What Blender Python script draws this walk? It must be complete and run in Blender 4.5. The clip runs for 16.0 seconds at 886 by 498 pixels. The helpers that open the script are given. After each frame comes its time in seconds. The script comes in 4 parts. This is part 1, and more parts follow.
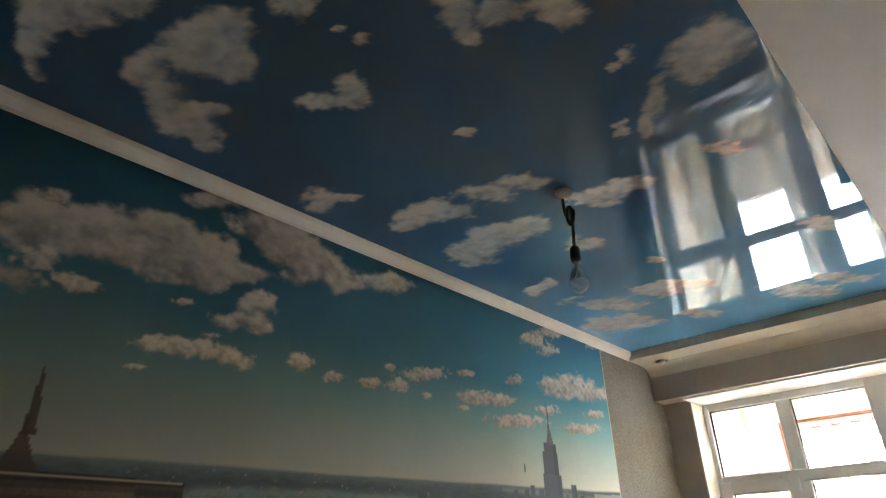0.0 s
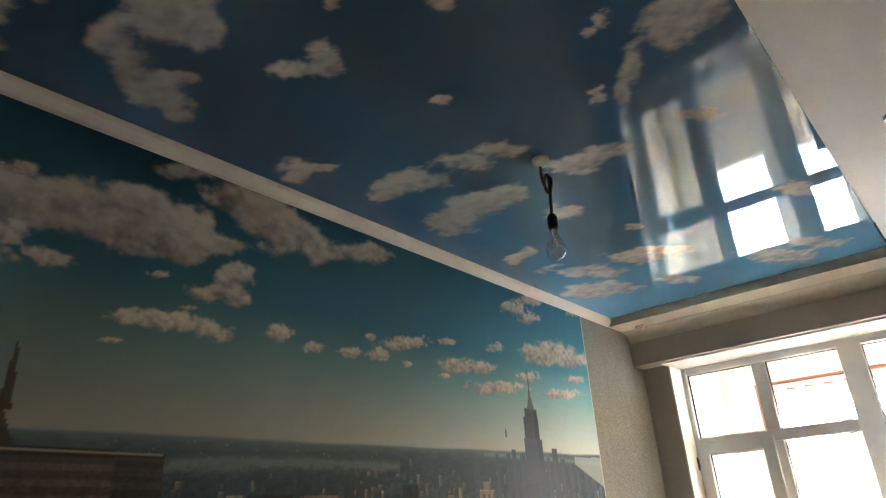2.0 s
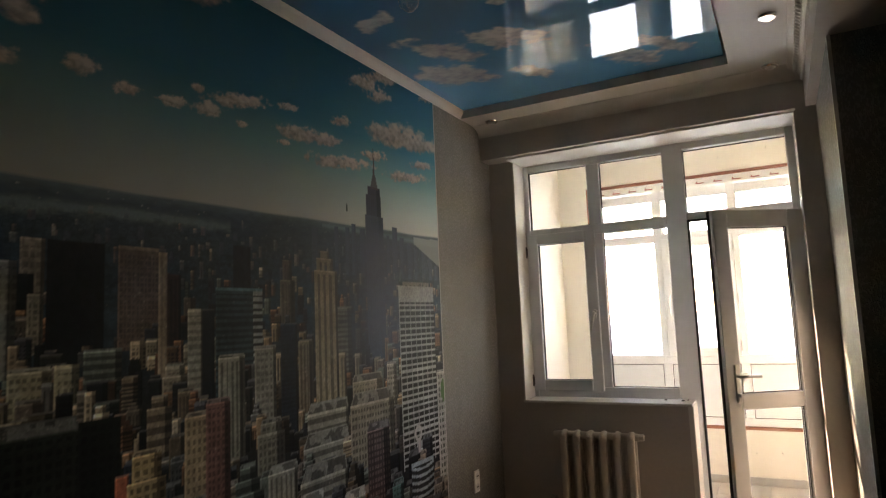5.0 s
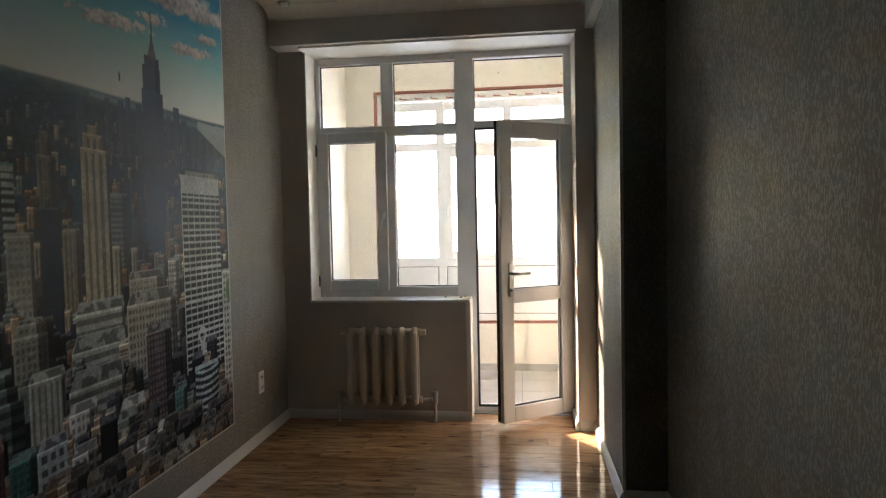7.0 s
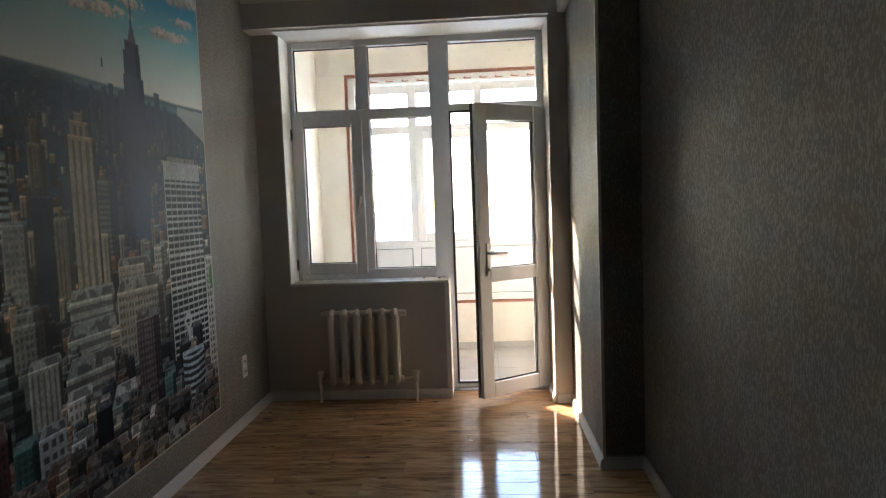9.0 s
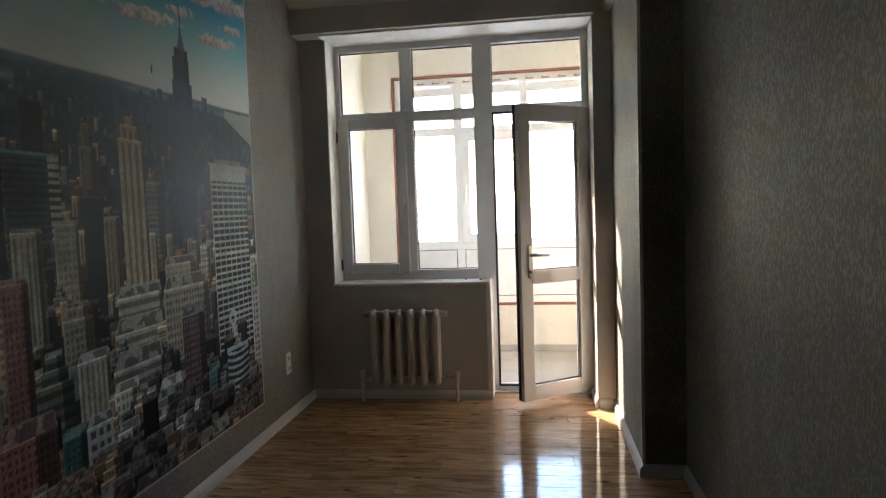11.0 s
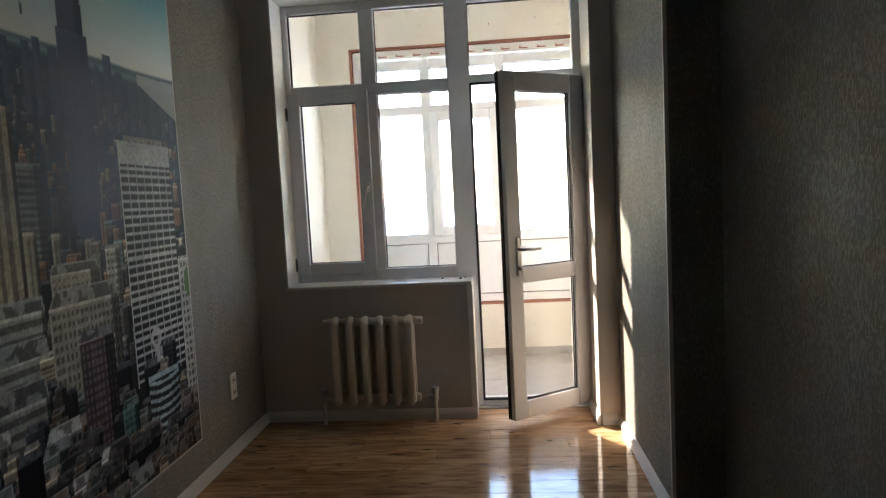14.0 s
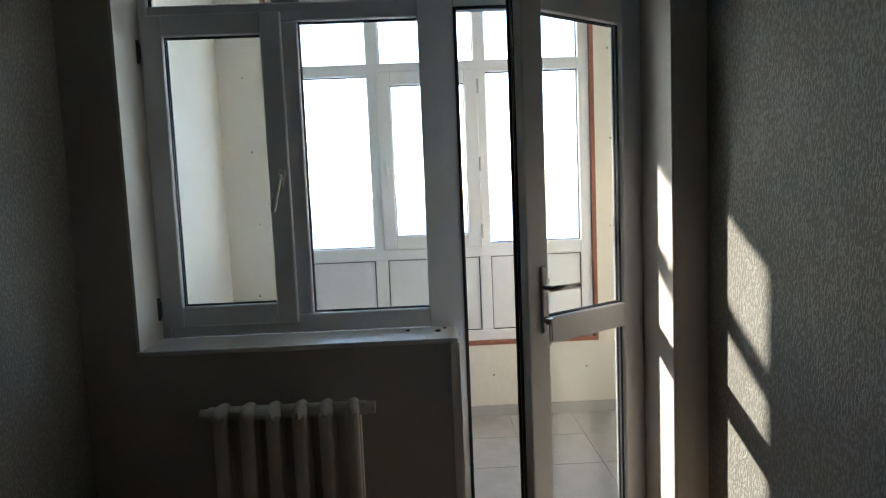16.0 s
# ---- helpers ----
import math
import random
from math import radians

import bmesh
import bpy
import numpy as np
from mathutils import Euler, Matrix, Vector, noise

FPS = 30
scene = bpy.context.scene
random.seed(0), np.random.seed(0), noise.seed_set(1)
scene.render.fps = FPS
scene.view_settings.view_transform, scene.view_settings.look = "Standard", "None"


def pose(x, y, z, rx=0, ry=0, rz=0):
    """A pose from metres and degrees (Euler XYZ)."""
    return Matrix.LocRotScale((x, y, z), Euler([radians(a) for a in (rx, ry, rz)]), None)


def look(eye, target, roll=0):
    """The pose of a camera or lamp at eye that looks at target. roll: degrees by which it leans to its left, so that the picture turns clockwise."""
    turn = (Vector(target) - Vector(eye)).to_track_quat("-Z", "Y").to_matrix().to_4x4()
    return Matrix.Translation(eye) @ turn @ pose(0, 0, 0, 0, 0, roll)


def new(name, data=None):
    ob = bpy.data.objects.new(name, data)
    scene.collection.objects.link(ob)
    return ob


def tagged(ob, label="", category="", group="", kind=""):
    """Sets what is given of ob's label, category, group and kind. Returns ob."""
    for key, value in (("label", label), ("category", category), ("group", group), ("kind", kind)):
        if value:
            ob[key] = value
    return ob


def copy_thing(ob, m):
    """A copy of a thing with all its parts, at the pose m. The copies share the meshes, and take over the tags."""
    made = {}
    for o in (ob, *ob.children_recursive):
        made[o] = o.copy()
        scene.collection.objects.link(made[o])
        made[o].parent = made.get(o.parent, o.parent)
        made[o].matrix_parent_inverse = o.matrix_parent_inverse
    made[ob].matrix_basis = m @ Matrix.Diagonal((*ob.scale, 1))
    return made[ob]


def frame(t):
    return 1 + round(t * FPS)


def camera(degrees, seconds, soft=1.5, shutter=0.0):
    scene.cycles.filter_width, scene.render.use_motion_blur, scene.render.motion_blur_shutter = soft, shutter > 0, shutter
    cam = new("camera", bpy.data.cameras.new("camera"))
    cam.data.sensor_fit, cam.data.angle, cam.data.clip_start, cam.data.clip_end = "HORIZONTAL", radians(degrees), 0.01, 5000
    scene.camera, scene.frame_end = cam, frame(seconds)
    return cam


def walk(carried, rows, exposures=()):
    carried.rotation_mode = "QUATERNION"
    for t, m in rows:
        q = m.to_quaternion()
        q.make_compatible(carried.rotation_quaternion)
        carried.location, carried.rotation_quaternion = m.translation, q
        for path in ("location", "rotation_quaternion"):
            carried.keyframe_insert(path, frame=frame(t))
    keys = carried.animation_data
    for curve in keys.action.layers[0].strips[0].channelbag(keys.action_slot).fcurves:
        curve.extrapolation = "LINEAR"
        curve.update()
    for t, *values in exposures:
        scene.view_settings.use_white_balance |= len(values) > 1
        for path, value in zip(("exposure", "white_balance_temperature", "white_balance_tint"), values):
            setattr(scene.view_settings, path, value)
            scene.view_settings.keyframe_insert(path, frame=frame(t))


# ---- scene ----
import itertools

cam = camera(70.0, 16.0, soft=1.2)
PATH = [
    (0, (0.051, 0.411, 1.718), (-1.138, 1.749, 2.609), -1.9),
    (0.5, (0.067, 0.422, 1.72), (-1.121, 1.766, 2.603), -2.4),
    (1, (0.079, 0.425, 1.722), (-1.098, 1.781, 2.602), -3.1),
    (1.5, (0.08, 0.44, 1.714), (-1.105, 1.854, 2.487), -2.7),
    (2, (0.069, 0.431, 1.713), (-1.114, 1.829, 2.518), -3.2),
    (2.5, (0.07, 0.429, 1.72), (-1.092, 1.843, 2.527), -2.9),
    (3, (0.066, 0.442, 1.715), (-1.088, 1.866, 2.518), -2.7),
    (3.5, (0.057, 0.449, 1.718), (-1.091, 1.878, 2.519), -2.7),
    (4, (0.049, 0.468, 1.694), (-1.099, 1.932, 2.428), -2.4),
    (4.5, (0.046, 0.516, 1.646), (-1.028, 2.12, 2.172), -2.4),
    (5, (0.021, 0.594, 1.549), (-0.912, 2.349, 1.767), -2.4),
    (5.2, (0.012, 0.611, 1.52), (-0.824, 2.424, 1.634), -1.7),
    (7.5, (-0.275, 0.616, 1.467), (-0.443, 2.606, 1.368), -1.3),
    (8, (-0.339, 0.565, 1.469), (-0.452, 2.558, 1.343), -1.0),
    (8.5, (-0.367, 0.528, 1.486), (-0.466, 2.521, 1.352), -2.0),
    (9, (-0.317, 0.517, 1.47), (-0.443, 2.508, 1.329), -2.1),
    (11.5, (-0.229, 0.523, 1.465), (-0.535, 2.495, 1.34), -1.9),
    (12, (-0.248, 0.524, 1.473), (-0.516, 2.503, 1.355), -1.6),
    (12.5, (-0.315, 0.548, 1.46), (-0.54, 2.532, 1.335), -1.7),
    (13, (-0.376, 0.634, 1.446), (-0.547, 2.62, 1.284), -2.1),
    (13.5, (-0.4, 0.922, 1.444), (-0.575, 2.909, 1.304), -3.3),
    (14, (-0.413, 1.211, 1.443), (-0.582, 3.198, 1.281), -2.9),
    (14.5, (-0.549, 1.588, 1.47), (-0.649, 3.581, 1.343), -2.6),
    (15, (-0.671, 1.963, 1.4), (-0.63, 3.959, 1.284), -2.1),
    (15.5, (-0.695, 2.389, 1.429), (-0.759, 4.382, 1.277), -1.5),
    (16, (-0.68, 2.872, 1.457), (-0.637, 4.863, 1.277), -2.4),
]
EXPOSURE = [(0.0, 5.98, 8100, 21), (4.0, 5.76, 8400, 23), (4.5, 5.05, 8400, 24), (5.0, 4.34, 8500, 25), (7.5, 4.36, 7400, 20), (9.0, 4.35, 7200, 20), (12.5, 4.32, 7200, 20), (13.2, 4.32, 7200, 20), (14.5, 3.9, 7000, 19), (15.0, 3.62, 6800, 17), (16.0, 3.17, 6350, 11)]
walk(cam, [(t, look(eye, target, roll)) for t, eye, target, roll in PATH], EXPOSURE)


# ---------------------------------------------------------------- light
world = bpy.data.worlds.new("world")
scene.world = world
world.use_nodes = True
wn = world.node_tree
sky = wn.nodes.new("ShaderNodeTexSky")
sky.sky_type, sky.sun_disc = "NISHITA", False
SUN = Vector((0.822, -1.0, -0.62)).normalized()
sky.sun_elevation = math.asin(-SUN.z)
sky.sun_rotation = math.atan2(-SUN.x, -SUN.y)
sky.air_density, sky.dust_density = 1.0, 0.3
wn.links.new(sky.outputs[0], wn.nodes["Background"].inputs[0])
wn.nodes["Background"].inputs[1].default_value = 0.15
sun = new("sun", bpy.data.lights.new("sun", "SUN"))
sun.data.energy, sun.data.angle, sun.data.color = 1.5, radians(0.8), (1.0, 0.93, 0.82)
sun.matrix_world = look((0, 0, 0), SUN)


# ---------------------------------------------------------------- materials
def mat(name, color, rough=0.6, metal=0.0, spread=0.08, grain=60.0, bump=0.0, stain=3.0, spec=0.5):
    m = bpy.data.materials.new(name)
    m.use_nodes = True
    t = m.node_tree
    b = t.nodes["Principled BSDF"]
    b.inputs["Roughness"].default_value, b.inputs["Metallic"].default_value = rough, metal
    b.inputs["Specular IOR Level"].default_value = spec
    co = t.nodes.new("ShaderNodeTexCoord")
    n1, n2 = t.nodes.new("ShaderNodeTexNoise"), t.nodes.new("ShaderNodeTexNoise")
    n1.inputs["Scale"].default_value, n2.inputs["Scale"].default_value = grain, stain
    n1.inputs["Detail"].default_value, n2.inputs["Detail"].default_value = 3, 4
    for n in (n1, n2):
        t.links.new(co.outputs["Object"], n.inputs["Vector"])
    mx = t.nodes.new("ShaderNodeMath")
    mx.operation = "ADD"
    t.links.new(n1.outputs[0], mx.inputs[0])
    t.links.new(n2.outputs[0], mx.inputs[1])
    ramp = t.nodes.new("ShaderNodeMapRange")
    ramp.inputs[1].default_value, ramp.inputs[2].default_value = 0.6, 1.4
    ramp.inputs[3].default_value, ramp.inputs[4].default_value = 1 - spread, 1 + spread
    t.links.new(mx.outputs[0], ramp.inputs[0])
    mul = t.nodes.new("ShaderNodeVectorMath")
    mul.operation = "SCALE"
    mul.inputs[0].default_value = color
    t.links.new(ramp.outputs[0], mul.inputs["Scale"])
    t.links.new(mul.outputs[0], b.inputs["Base Color"])
    if bump:
        bp = t.nodes.new("ShaderNodeBump")
        bp.inputs["Strength"].default_value, bp.inputs["Distance"].default_value = bump, 0.003
        t.links.new(n1.outputs[0], bp.inputs["Height"])
        t.links.new(bp.outputs[0], b.inputs["Normal"])
    return m


def wallpaper(name, ground, fleck):
    """Vinyl paper with short upright raised flecks that shine a little."""
    m = bpy.data.materials.new(name)
    m.use_nodes = True
    t = m.node_tree
    b = t.nodes["Principled BSDF"]
    co, mp = t.nodes.new("ShaderNodeTexCoord"), t.nodes.new("ShaderNodeMapping")
    mp.inputs["Scale"].default_value = (1.0, 1.0, 0.42)
    t.links.new(co.outputs["Object"], mp.inputs[0])
    n1, n2, n3 = (t.nodes.new("ShaderNodeTexNoise") for _ in range(3))
    for n, s, d in ((n1, 150, 2), (n2, 14, 3), (n3, 1.2, 3)):
        n.inputs["Scale"].default_value, n.inputs["Detail"].default_value = s, d
    t.links.new(mp.outputs[0], n1.inputs["Vector"])
    t.links.new(mp.outputs[0], n2.inputs["Vector"])
    t.links.new(co.outputs["Object"], n3.inputs["Vector"])
    ad = t.nodes.new("ShaderNodeMath")
    ad.operation = "MULTIPLY_ADD"
    ad.inputs[1].default_value = 0.22
    t.links.new(n2.outputs[0], ad.inputs[0])
    t.links.new(n1.outputs[0], ad.inputs[2])
    mask = t.nodes.new("ShaderNodeMapRange")
    mask.interpolation_type = "SMOOTHSTEP"
    mask.inputs[1].default_value, mask.inputs[2].default_value = 0.59, 0.71
    t.links.new(ad.outputs[0], mask.inputs[0])
    mix = t.nodes.new("ShaderNodeMix")
    mix.data_type = "RGBA"
    mix.inputs[6].default_value, mix.inputs[7].default_value = (*ground, 1), (*fleck, 1)
    t.links.new(mask.outputs[0], mix.inputs[0])
    br = t.nodes.new("ShaderNodeMapRange")
    br.inputs[3].default_value, br.inputs[4].default_value = 0.9, 1.1
    t.links.new(n3.outputs[0], br.inputs[0])
    sc = t.nodes.new("ShaderNodeVectorMath")
    sc.operation = "SCALE"
    t.links.new(mix.outputs[2], sc.inputs[0])
    t.links.new(br.outputs[0], sc.inputs["Scale"])
    t.links.new(sc.outputs[0], b.inputs["Base Color"])
    rr = t.nodes.new("ShaderNodeMapRange")
    rr.inputs[3].default_value, rr.inputs[4].default_value = 0.75, 0.45
    t.links.new(mask.outputs[0], rr.inputs[0])
    t.links.new(rr.outputs[0], b.inputs["Roughness"])
    bp = t.nodes.new("ShaderNodeBump")
    b.inputs["Specular IOR Level"].default_value = 0.06
    bp.inputs["Strength"].default_value, bp.inputs["Distance"].default_value = 0.8, 0.002
    t.links.new(mask.outputs[0], bp.inputs["Height"])
    t.links.new(bp.outputs[0], b.inputs["Normal"])
    return m


def laminate():
    """Glossy laminate boards: long grain, dark knots, each board of its own tone."""
    m = bpy.data.materials.new("laminate")
    m.use_nodes = True
    t = m.node_tree
    b = t.nodes["Principled BSDF"]
    co, oi = t.nodes.new("ShaderNodeTexCoord"), t.nodes.new("ShaderNodeObjectInfo")
    sh = t.nodes.new("ShaderNodeVectorMath")
    sh.operation = "MULTIPLY_ADD"
    sh.inputs[1].default_value = (1.1, 6.0, 1.0)
    t.links.new(co.outputs["Object"], sh.inputs[0])
    off = t.nodes.new("ShaderNodeVectorMath")
    off.operation = "SCALE"
    off.inputs[0].default_value = (37.0, 91.0, 13.0)
    t.links.new(oi.outputs["Random"], off.inputs["Scale"])
    t.links.new(off.outputs[0], sh.inputs[2])
    g, k = t.nodes.new("ShaderNodeTexNoise"), t.nodes.new("ShaderNodeTexNoise")
    g.inputs["Scale"].default_value, g.inputs["Detail"].default_value, g.inputs["Distortion"].default_value = 4.0, 6, 0.6
    k.inputs["Scale"].default_value, k.inputs["Detail"].default_value = 2.6, 4
    t.links.new(sh.outputs[0], g.inputs["Vector"])
    sk = t.nodes.new("ShaderNodeVectorMath")
    sk.operation = "MULTIPLY_ADD"
    sk.inputs[1].default_value = (2.6, 11.0, 1.0)
    t.links.new(co.outputs["Object"], sk.inputs[0])
    t.links.new(off.outputs[0], sk.inputs[2])
    t.links.new(sk.outputs[0], k.inputs["Vector"])
    cr = t.nodes.new("ShaderNodeValToRGB")
    e = cr.color_ramp.elements
    e[0].position, e[0].color = 0.3, (0.24, 0.125, 0.062, 1)
    e[1].position, e[1].color = 0.7, (0.62, 0.4, 0.225, 1)
    mid = e.new(0.5)
    mid.color = (0.46, 0.27, 0.14, 1)
    t.links.new(g.outputs[0], cr.inputs[0])
    km = t.nodes.new("ShaderNodeMapRange")
    km.inputs[1].default_value, km.inputs[2].default_value = 0.63, 0.71
    t.links.new(k.outputs[0], km.inputs[0])
    mix = t.nodes.new("ShaderNodeMix")
    mix.data_type = "RGBA"
    mix.inputs[7].default_value = (0.05, 0.022, 0.012, 1)
    t.links.new(km.outputs[0], mix.inputs[0])
    t.links.new(cr.outputs[0], mix.inputs[6])
    tone = t.nodes.new("ShaderNodeMapRange")
    tone.inputs[3].default_value, tone.inputs[4].default_value = 0.82, 1.15
    t.links.new(oi.outputs["Random"], tone.inputs[0])
    sc = t.nodes.new("ShaderNodeVectorMath")
    sc.operation = "SCALE"
    t.links.new(mix.outputs[2], sc.inputs[0])
    t.links.new(tone.outputs[0], sc.inputs["Scale"])
    t.links.new(sc.outputs[0], b.inputs["Base Color"])
    b.inputs["Roughness"].default_value = 0.09
    w = t.nodes.new("ShaderNodeTexNoise")
    w.inputs["Scale"].default_value = 7.0
    t.links.new(co.outputs["Object"], w.inputs["Vector"])
    bp = t.nodes.new("ShaderNodeBump")
    bp.inputs["Strength"].default_value, bp.inputs["Distance"].default_value = 0.12, 0.004
    t.links.new(w.outputs[0], bp.inputs["Height"])
    t.links.new(bp.outputs[0], b.inputs["Normal"])
    return m


def printed(name, rough, spec, wave=0.0):
    """A photo print: its picture lies in the colour attribute 'print'."""
    m = bpy.data.materials.new(name)
    m.use_nodes = True
    t = m.node_tree
    b = t.nodes["Principled BSDF"]
    a = t.nodes.new("ShaderNodeAttribute")
    a.attribute_name = "print"
    co, n = t.nodes.new("ShaderNodeTexCoord"), t.nodes.new("ShaderNodeTexNoise")
    n.inputs["Scale"].default_value, n.inputs["Detail"].default_value = (1.6 if wave else 220.0), 2
    t.links.new(co.outputs["Object"], n.inputs["Vector"])
    t.links.new(a.outputs["Color"], b.inputs["Base Color"])
    b.inputs["Roughness"].default_value, b.inputs["Specular IOR Level"].default_value = rough, spec
    bp = t.nodes.new("ShaderNodeBump")
    bp.inputs["Strength"].default_value, bp.inputs["Distance"].default_value = (wave or 0.15), (0.006 if wave else 0.0006)
    t.links.new(n.outputs[0], bp.inputs["Height"])
    t.links.new(bp.outputs[0], b.inputs["Normal"])
    return m


def glass(name, base=0.025, rim=0.5):
    m = bpy.data.materials.new(name)
    m.use_nodes = True
    t = m.node_tree
    t.nodes.remove(t.nodes["Principled BSDF"])
    tr, gl, lw, pw, sc, mx = (t.nodes.new("ShaderNode" + k) for k in ("BsdfTransparent", "BsdfGlossy", "LayerWeight", "Math", "Math", "MixShader"))
    gl.inputs["Roughness"].default_value = 0.02
    tr.inputs[0].default_value = (0.95, 0.97, 0.97, 1)
    lw.inputs[0].default_value = 0.5
    pw.operation, sc.operation = "POWER", "MULTIPLY_ADD"
    pw.inputs[1].default_value = 4.0
    sc.inputs[1].default_value, sc.inputs[2].default_value = rim, base
    t.links.new(lw.outputs["Facing"], pw.inputs[0])
    t.links.new(pw.outputs[0], sc.inputs[0])
    t.links.new(sc.outputs[0], mx.inputs[0])
    t.links.new(tr.outputs[0], mx.inputs[1])
    t.links.new(gl.outputs[0], mx.inputs[2])
    t.links.new(mx.outputs[0], t.nodes["Material Output"].inputs[0])
    return m


PAPER = wallpaper("textured_wallpaper", (0.222, 0.216, 0.19), (0.31, 0.301, 0.266))
PLAIN = mat("painted_wall", (0.53, 0.485, 0.435), 0.7, spread=0.05, grain=40, bump=0.15)
WHITE = mat("white_ceiling_paint", (0.74, 0.71, 0.65), 0.6, spread=0.03, grain=30, bump=0.06)
PVC = mat("white_pvc", (0.8, 0.8, 0.8), 0.32, spread=0.03, grain=12)
PLASTIC = mat("white_plastic", (0.78, 0.77, 0.73), 0.35, spread=0.02)
SKIRT = mat("grey_skirting_plastic", (0.62, 0.62, 0.6), 0.35, spread=0.05)
RUBBER = mat("black_gasket", (0.015, 0.015, 0.02), 0.6)
IRON = mat("painted_iron", (0.66, 0.61, 0.54), 0.4, spread=0.08, grain=90, bump=0.25)
METAL = mat("satin_steel", (0.55, 0.54, 0.52), 0.3, 1.0)
WORN = mat("worn_dark_metal", (0.12, 0.11, 0.1), 0.5, 0.6, spread=0.3)
CHROME = mat("chrome", (0.8, 0.8, 0.8), 0.12, 1.0)
PLASTER = mat("beige_balcony_plaster", (0.76, 0.71, 0.62), 0.8, spread=0.06, grain=25, bump=0.2, stain=1.5)
FOAM = mat("red_brown_foam", (0.3, 0.12, 0.08), 0.85, spread=0.25, grain=60, bump=0.6)
TILE = mat("grey_floor_tile", (0.42, 0.4, 0.37), 0.3, spread=0.16, grain=8, stain=5)
GROUT = mat("grout", (0.25, 0.24, 0.22), 0.9)
CORD = mat("black_cord", (0.012, 0.012, 0.014), 0.5)
RED = mat("red_print", (0.32, 0.07, 0.06), 0.5)
DARK = mat("dark_hole", (0.08, 0.07, 0.06), 0.9)
SILLM = mat("sill_plastic", (0.7, 0.68, 0.64), 0.4, spread=0.08, grain=20)
LENS = mat("lit_lens", (0.8, 0.8, 0.8), 0.4)
LENS.node_tree.nodes["Principled BSDF"].inputs["Emission Color"].default_value = (1, 0.95, 0.88, 1)
LENS.node_tree.nodes["Principled BSDF"].inputs["Emission Strength"].default_value = 0.3
GLASS = glass("window_glass")
BULB = glass("bulb_glass", 0.16, 1.0)
LAMINATE = laminate()
MURAL = printed("mural_print", 0.6, 0.08)
STRETCH = printed("stretch_ceiling_print", 0.01, 1.0, 0.0015)
# no air outside: aerial haze is put into these pale base colours
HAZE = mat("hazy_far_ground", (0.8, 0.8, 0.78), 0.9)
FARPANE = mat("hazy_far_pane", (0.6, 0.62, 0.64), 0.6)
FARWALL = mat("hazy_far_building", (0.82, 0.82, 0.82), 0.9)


# ---------------------------------------------------------------- mesh helpers
def box(bm, x0, x1, y0, y1, z0, z1, bevel=0.0):
    r = bmesh.ops.create_cube(bm, size=1.0)
    for v in r["verts"]:
        v.co = Vector(((x0 + x1) / 2 + v.co.x * (x1 - x0), (y0 + y1) / 2 + v.co.y * (y1 - y0), (z0 + z1) / 2 + v.co.z * (z1 - z0)))
    if bevel:
        es = list({e for v in r["verts"] for e in v.link_edges})
        bmesh.ops.bevel(bm, geom=es, offset=bevel, segments=2, affect="EDGES", profile=0.5)
    return bm


def boxes(*rows, bevel=0.0):
    bm = bmesh.new()
    for r in rows:
        box(bm, *r, bevel=bevel)
    return bm


def tube(bm, p, q, r, n=14, r2=None):
    p, q = Vector(p), Vector(q)
    d = q - p
    m = Matrix.Translation((p + q) / 2) @ d.to_track_quat("Z", "Y").to_matrix().to_4x4()
    bmesh.ops.create_cone(bm, cap_ends=True, segments=n, radius1=r, radius2=r if r2 is None else r2, depth=d.length, matrix=m)
    return bm


def lathe(bm, rows, at, n=24):
    """Rings (radius, height) turned about the upright axis through at."""
    rings = [[bm.verts.new((at[0] + r * math.cos(a), at[1] + r * math.sin(a), at[2] + h)) for a in (2 * math.pi * i / n for i in range(n))] for r, h in rows]
    for a, b in zip(rings, rings[1:]):
        for i in range(n):
            bm.faces.new((a[i], a[(i + 1) % n], b[(i + 1) % n], b[i]))
    for ring in (rings[0], rings[-1]):
        bm.faces.new(ring)
    bmesh.ops.recalc_face_normals(bm, faces=bm.faces)
    return bm


def sweep(bm, profile, a, b, side):
    """A moulding: profile rows (out, up) run from a to b; side is the way out from the wall."""
    side = Vector(side)
    ends = [[bm.verts.new(Vector(p) + side * o + Vector((0, 0, u))) for o, u in profile] for p in (a, b)]
    n = len(profile)
    for i in range(n):
        bm.faces.new((ends[0][i], ends[0][(i + 1) % n], ends[1][(i + 1) % n], ends[1][i]))
    bm.faces.new(ends[0])
    bm.faces.new(ends[1])
    bmesh.ops.recalc_face_normals(bm, faces=bm.faces)
    return bm


def mesh(name, bm, material, smooth=False):
    me = bpy.data.meshes.new(name)
    bm.to_mesh(me)
    bm.free()
    me.materials.append(material)
    if smooth:
        me.shade_smooth()
    return me


def part(name, bm, material, parent, label="", smooth=False):
    ob = new(name, mesh(name, bm, material, smooth))
    ob.parent = parent
    if label:
        ob["label"] = label
    return ob


def thing(name, label, category, at=(0, 0, 0), group=""):
    ob = new(name)
    ob.empty_display_size = 0.1
    ob.location = at
    return tagged(ob, label, category, group)


def built(name, bm, material, label, category="", kind="structure", smooth=False):
    return tagged(new(name, mesh(name, bm, material, smooth)), label, category or name.split("_")[0], kind=kind)


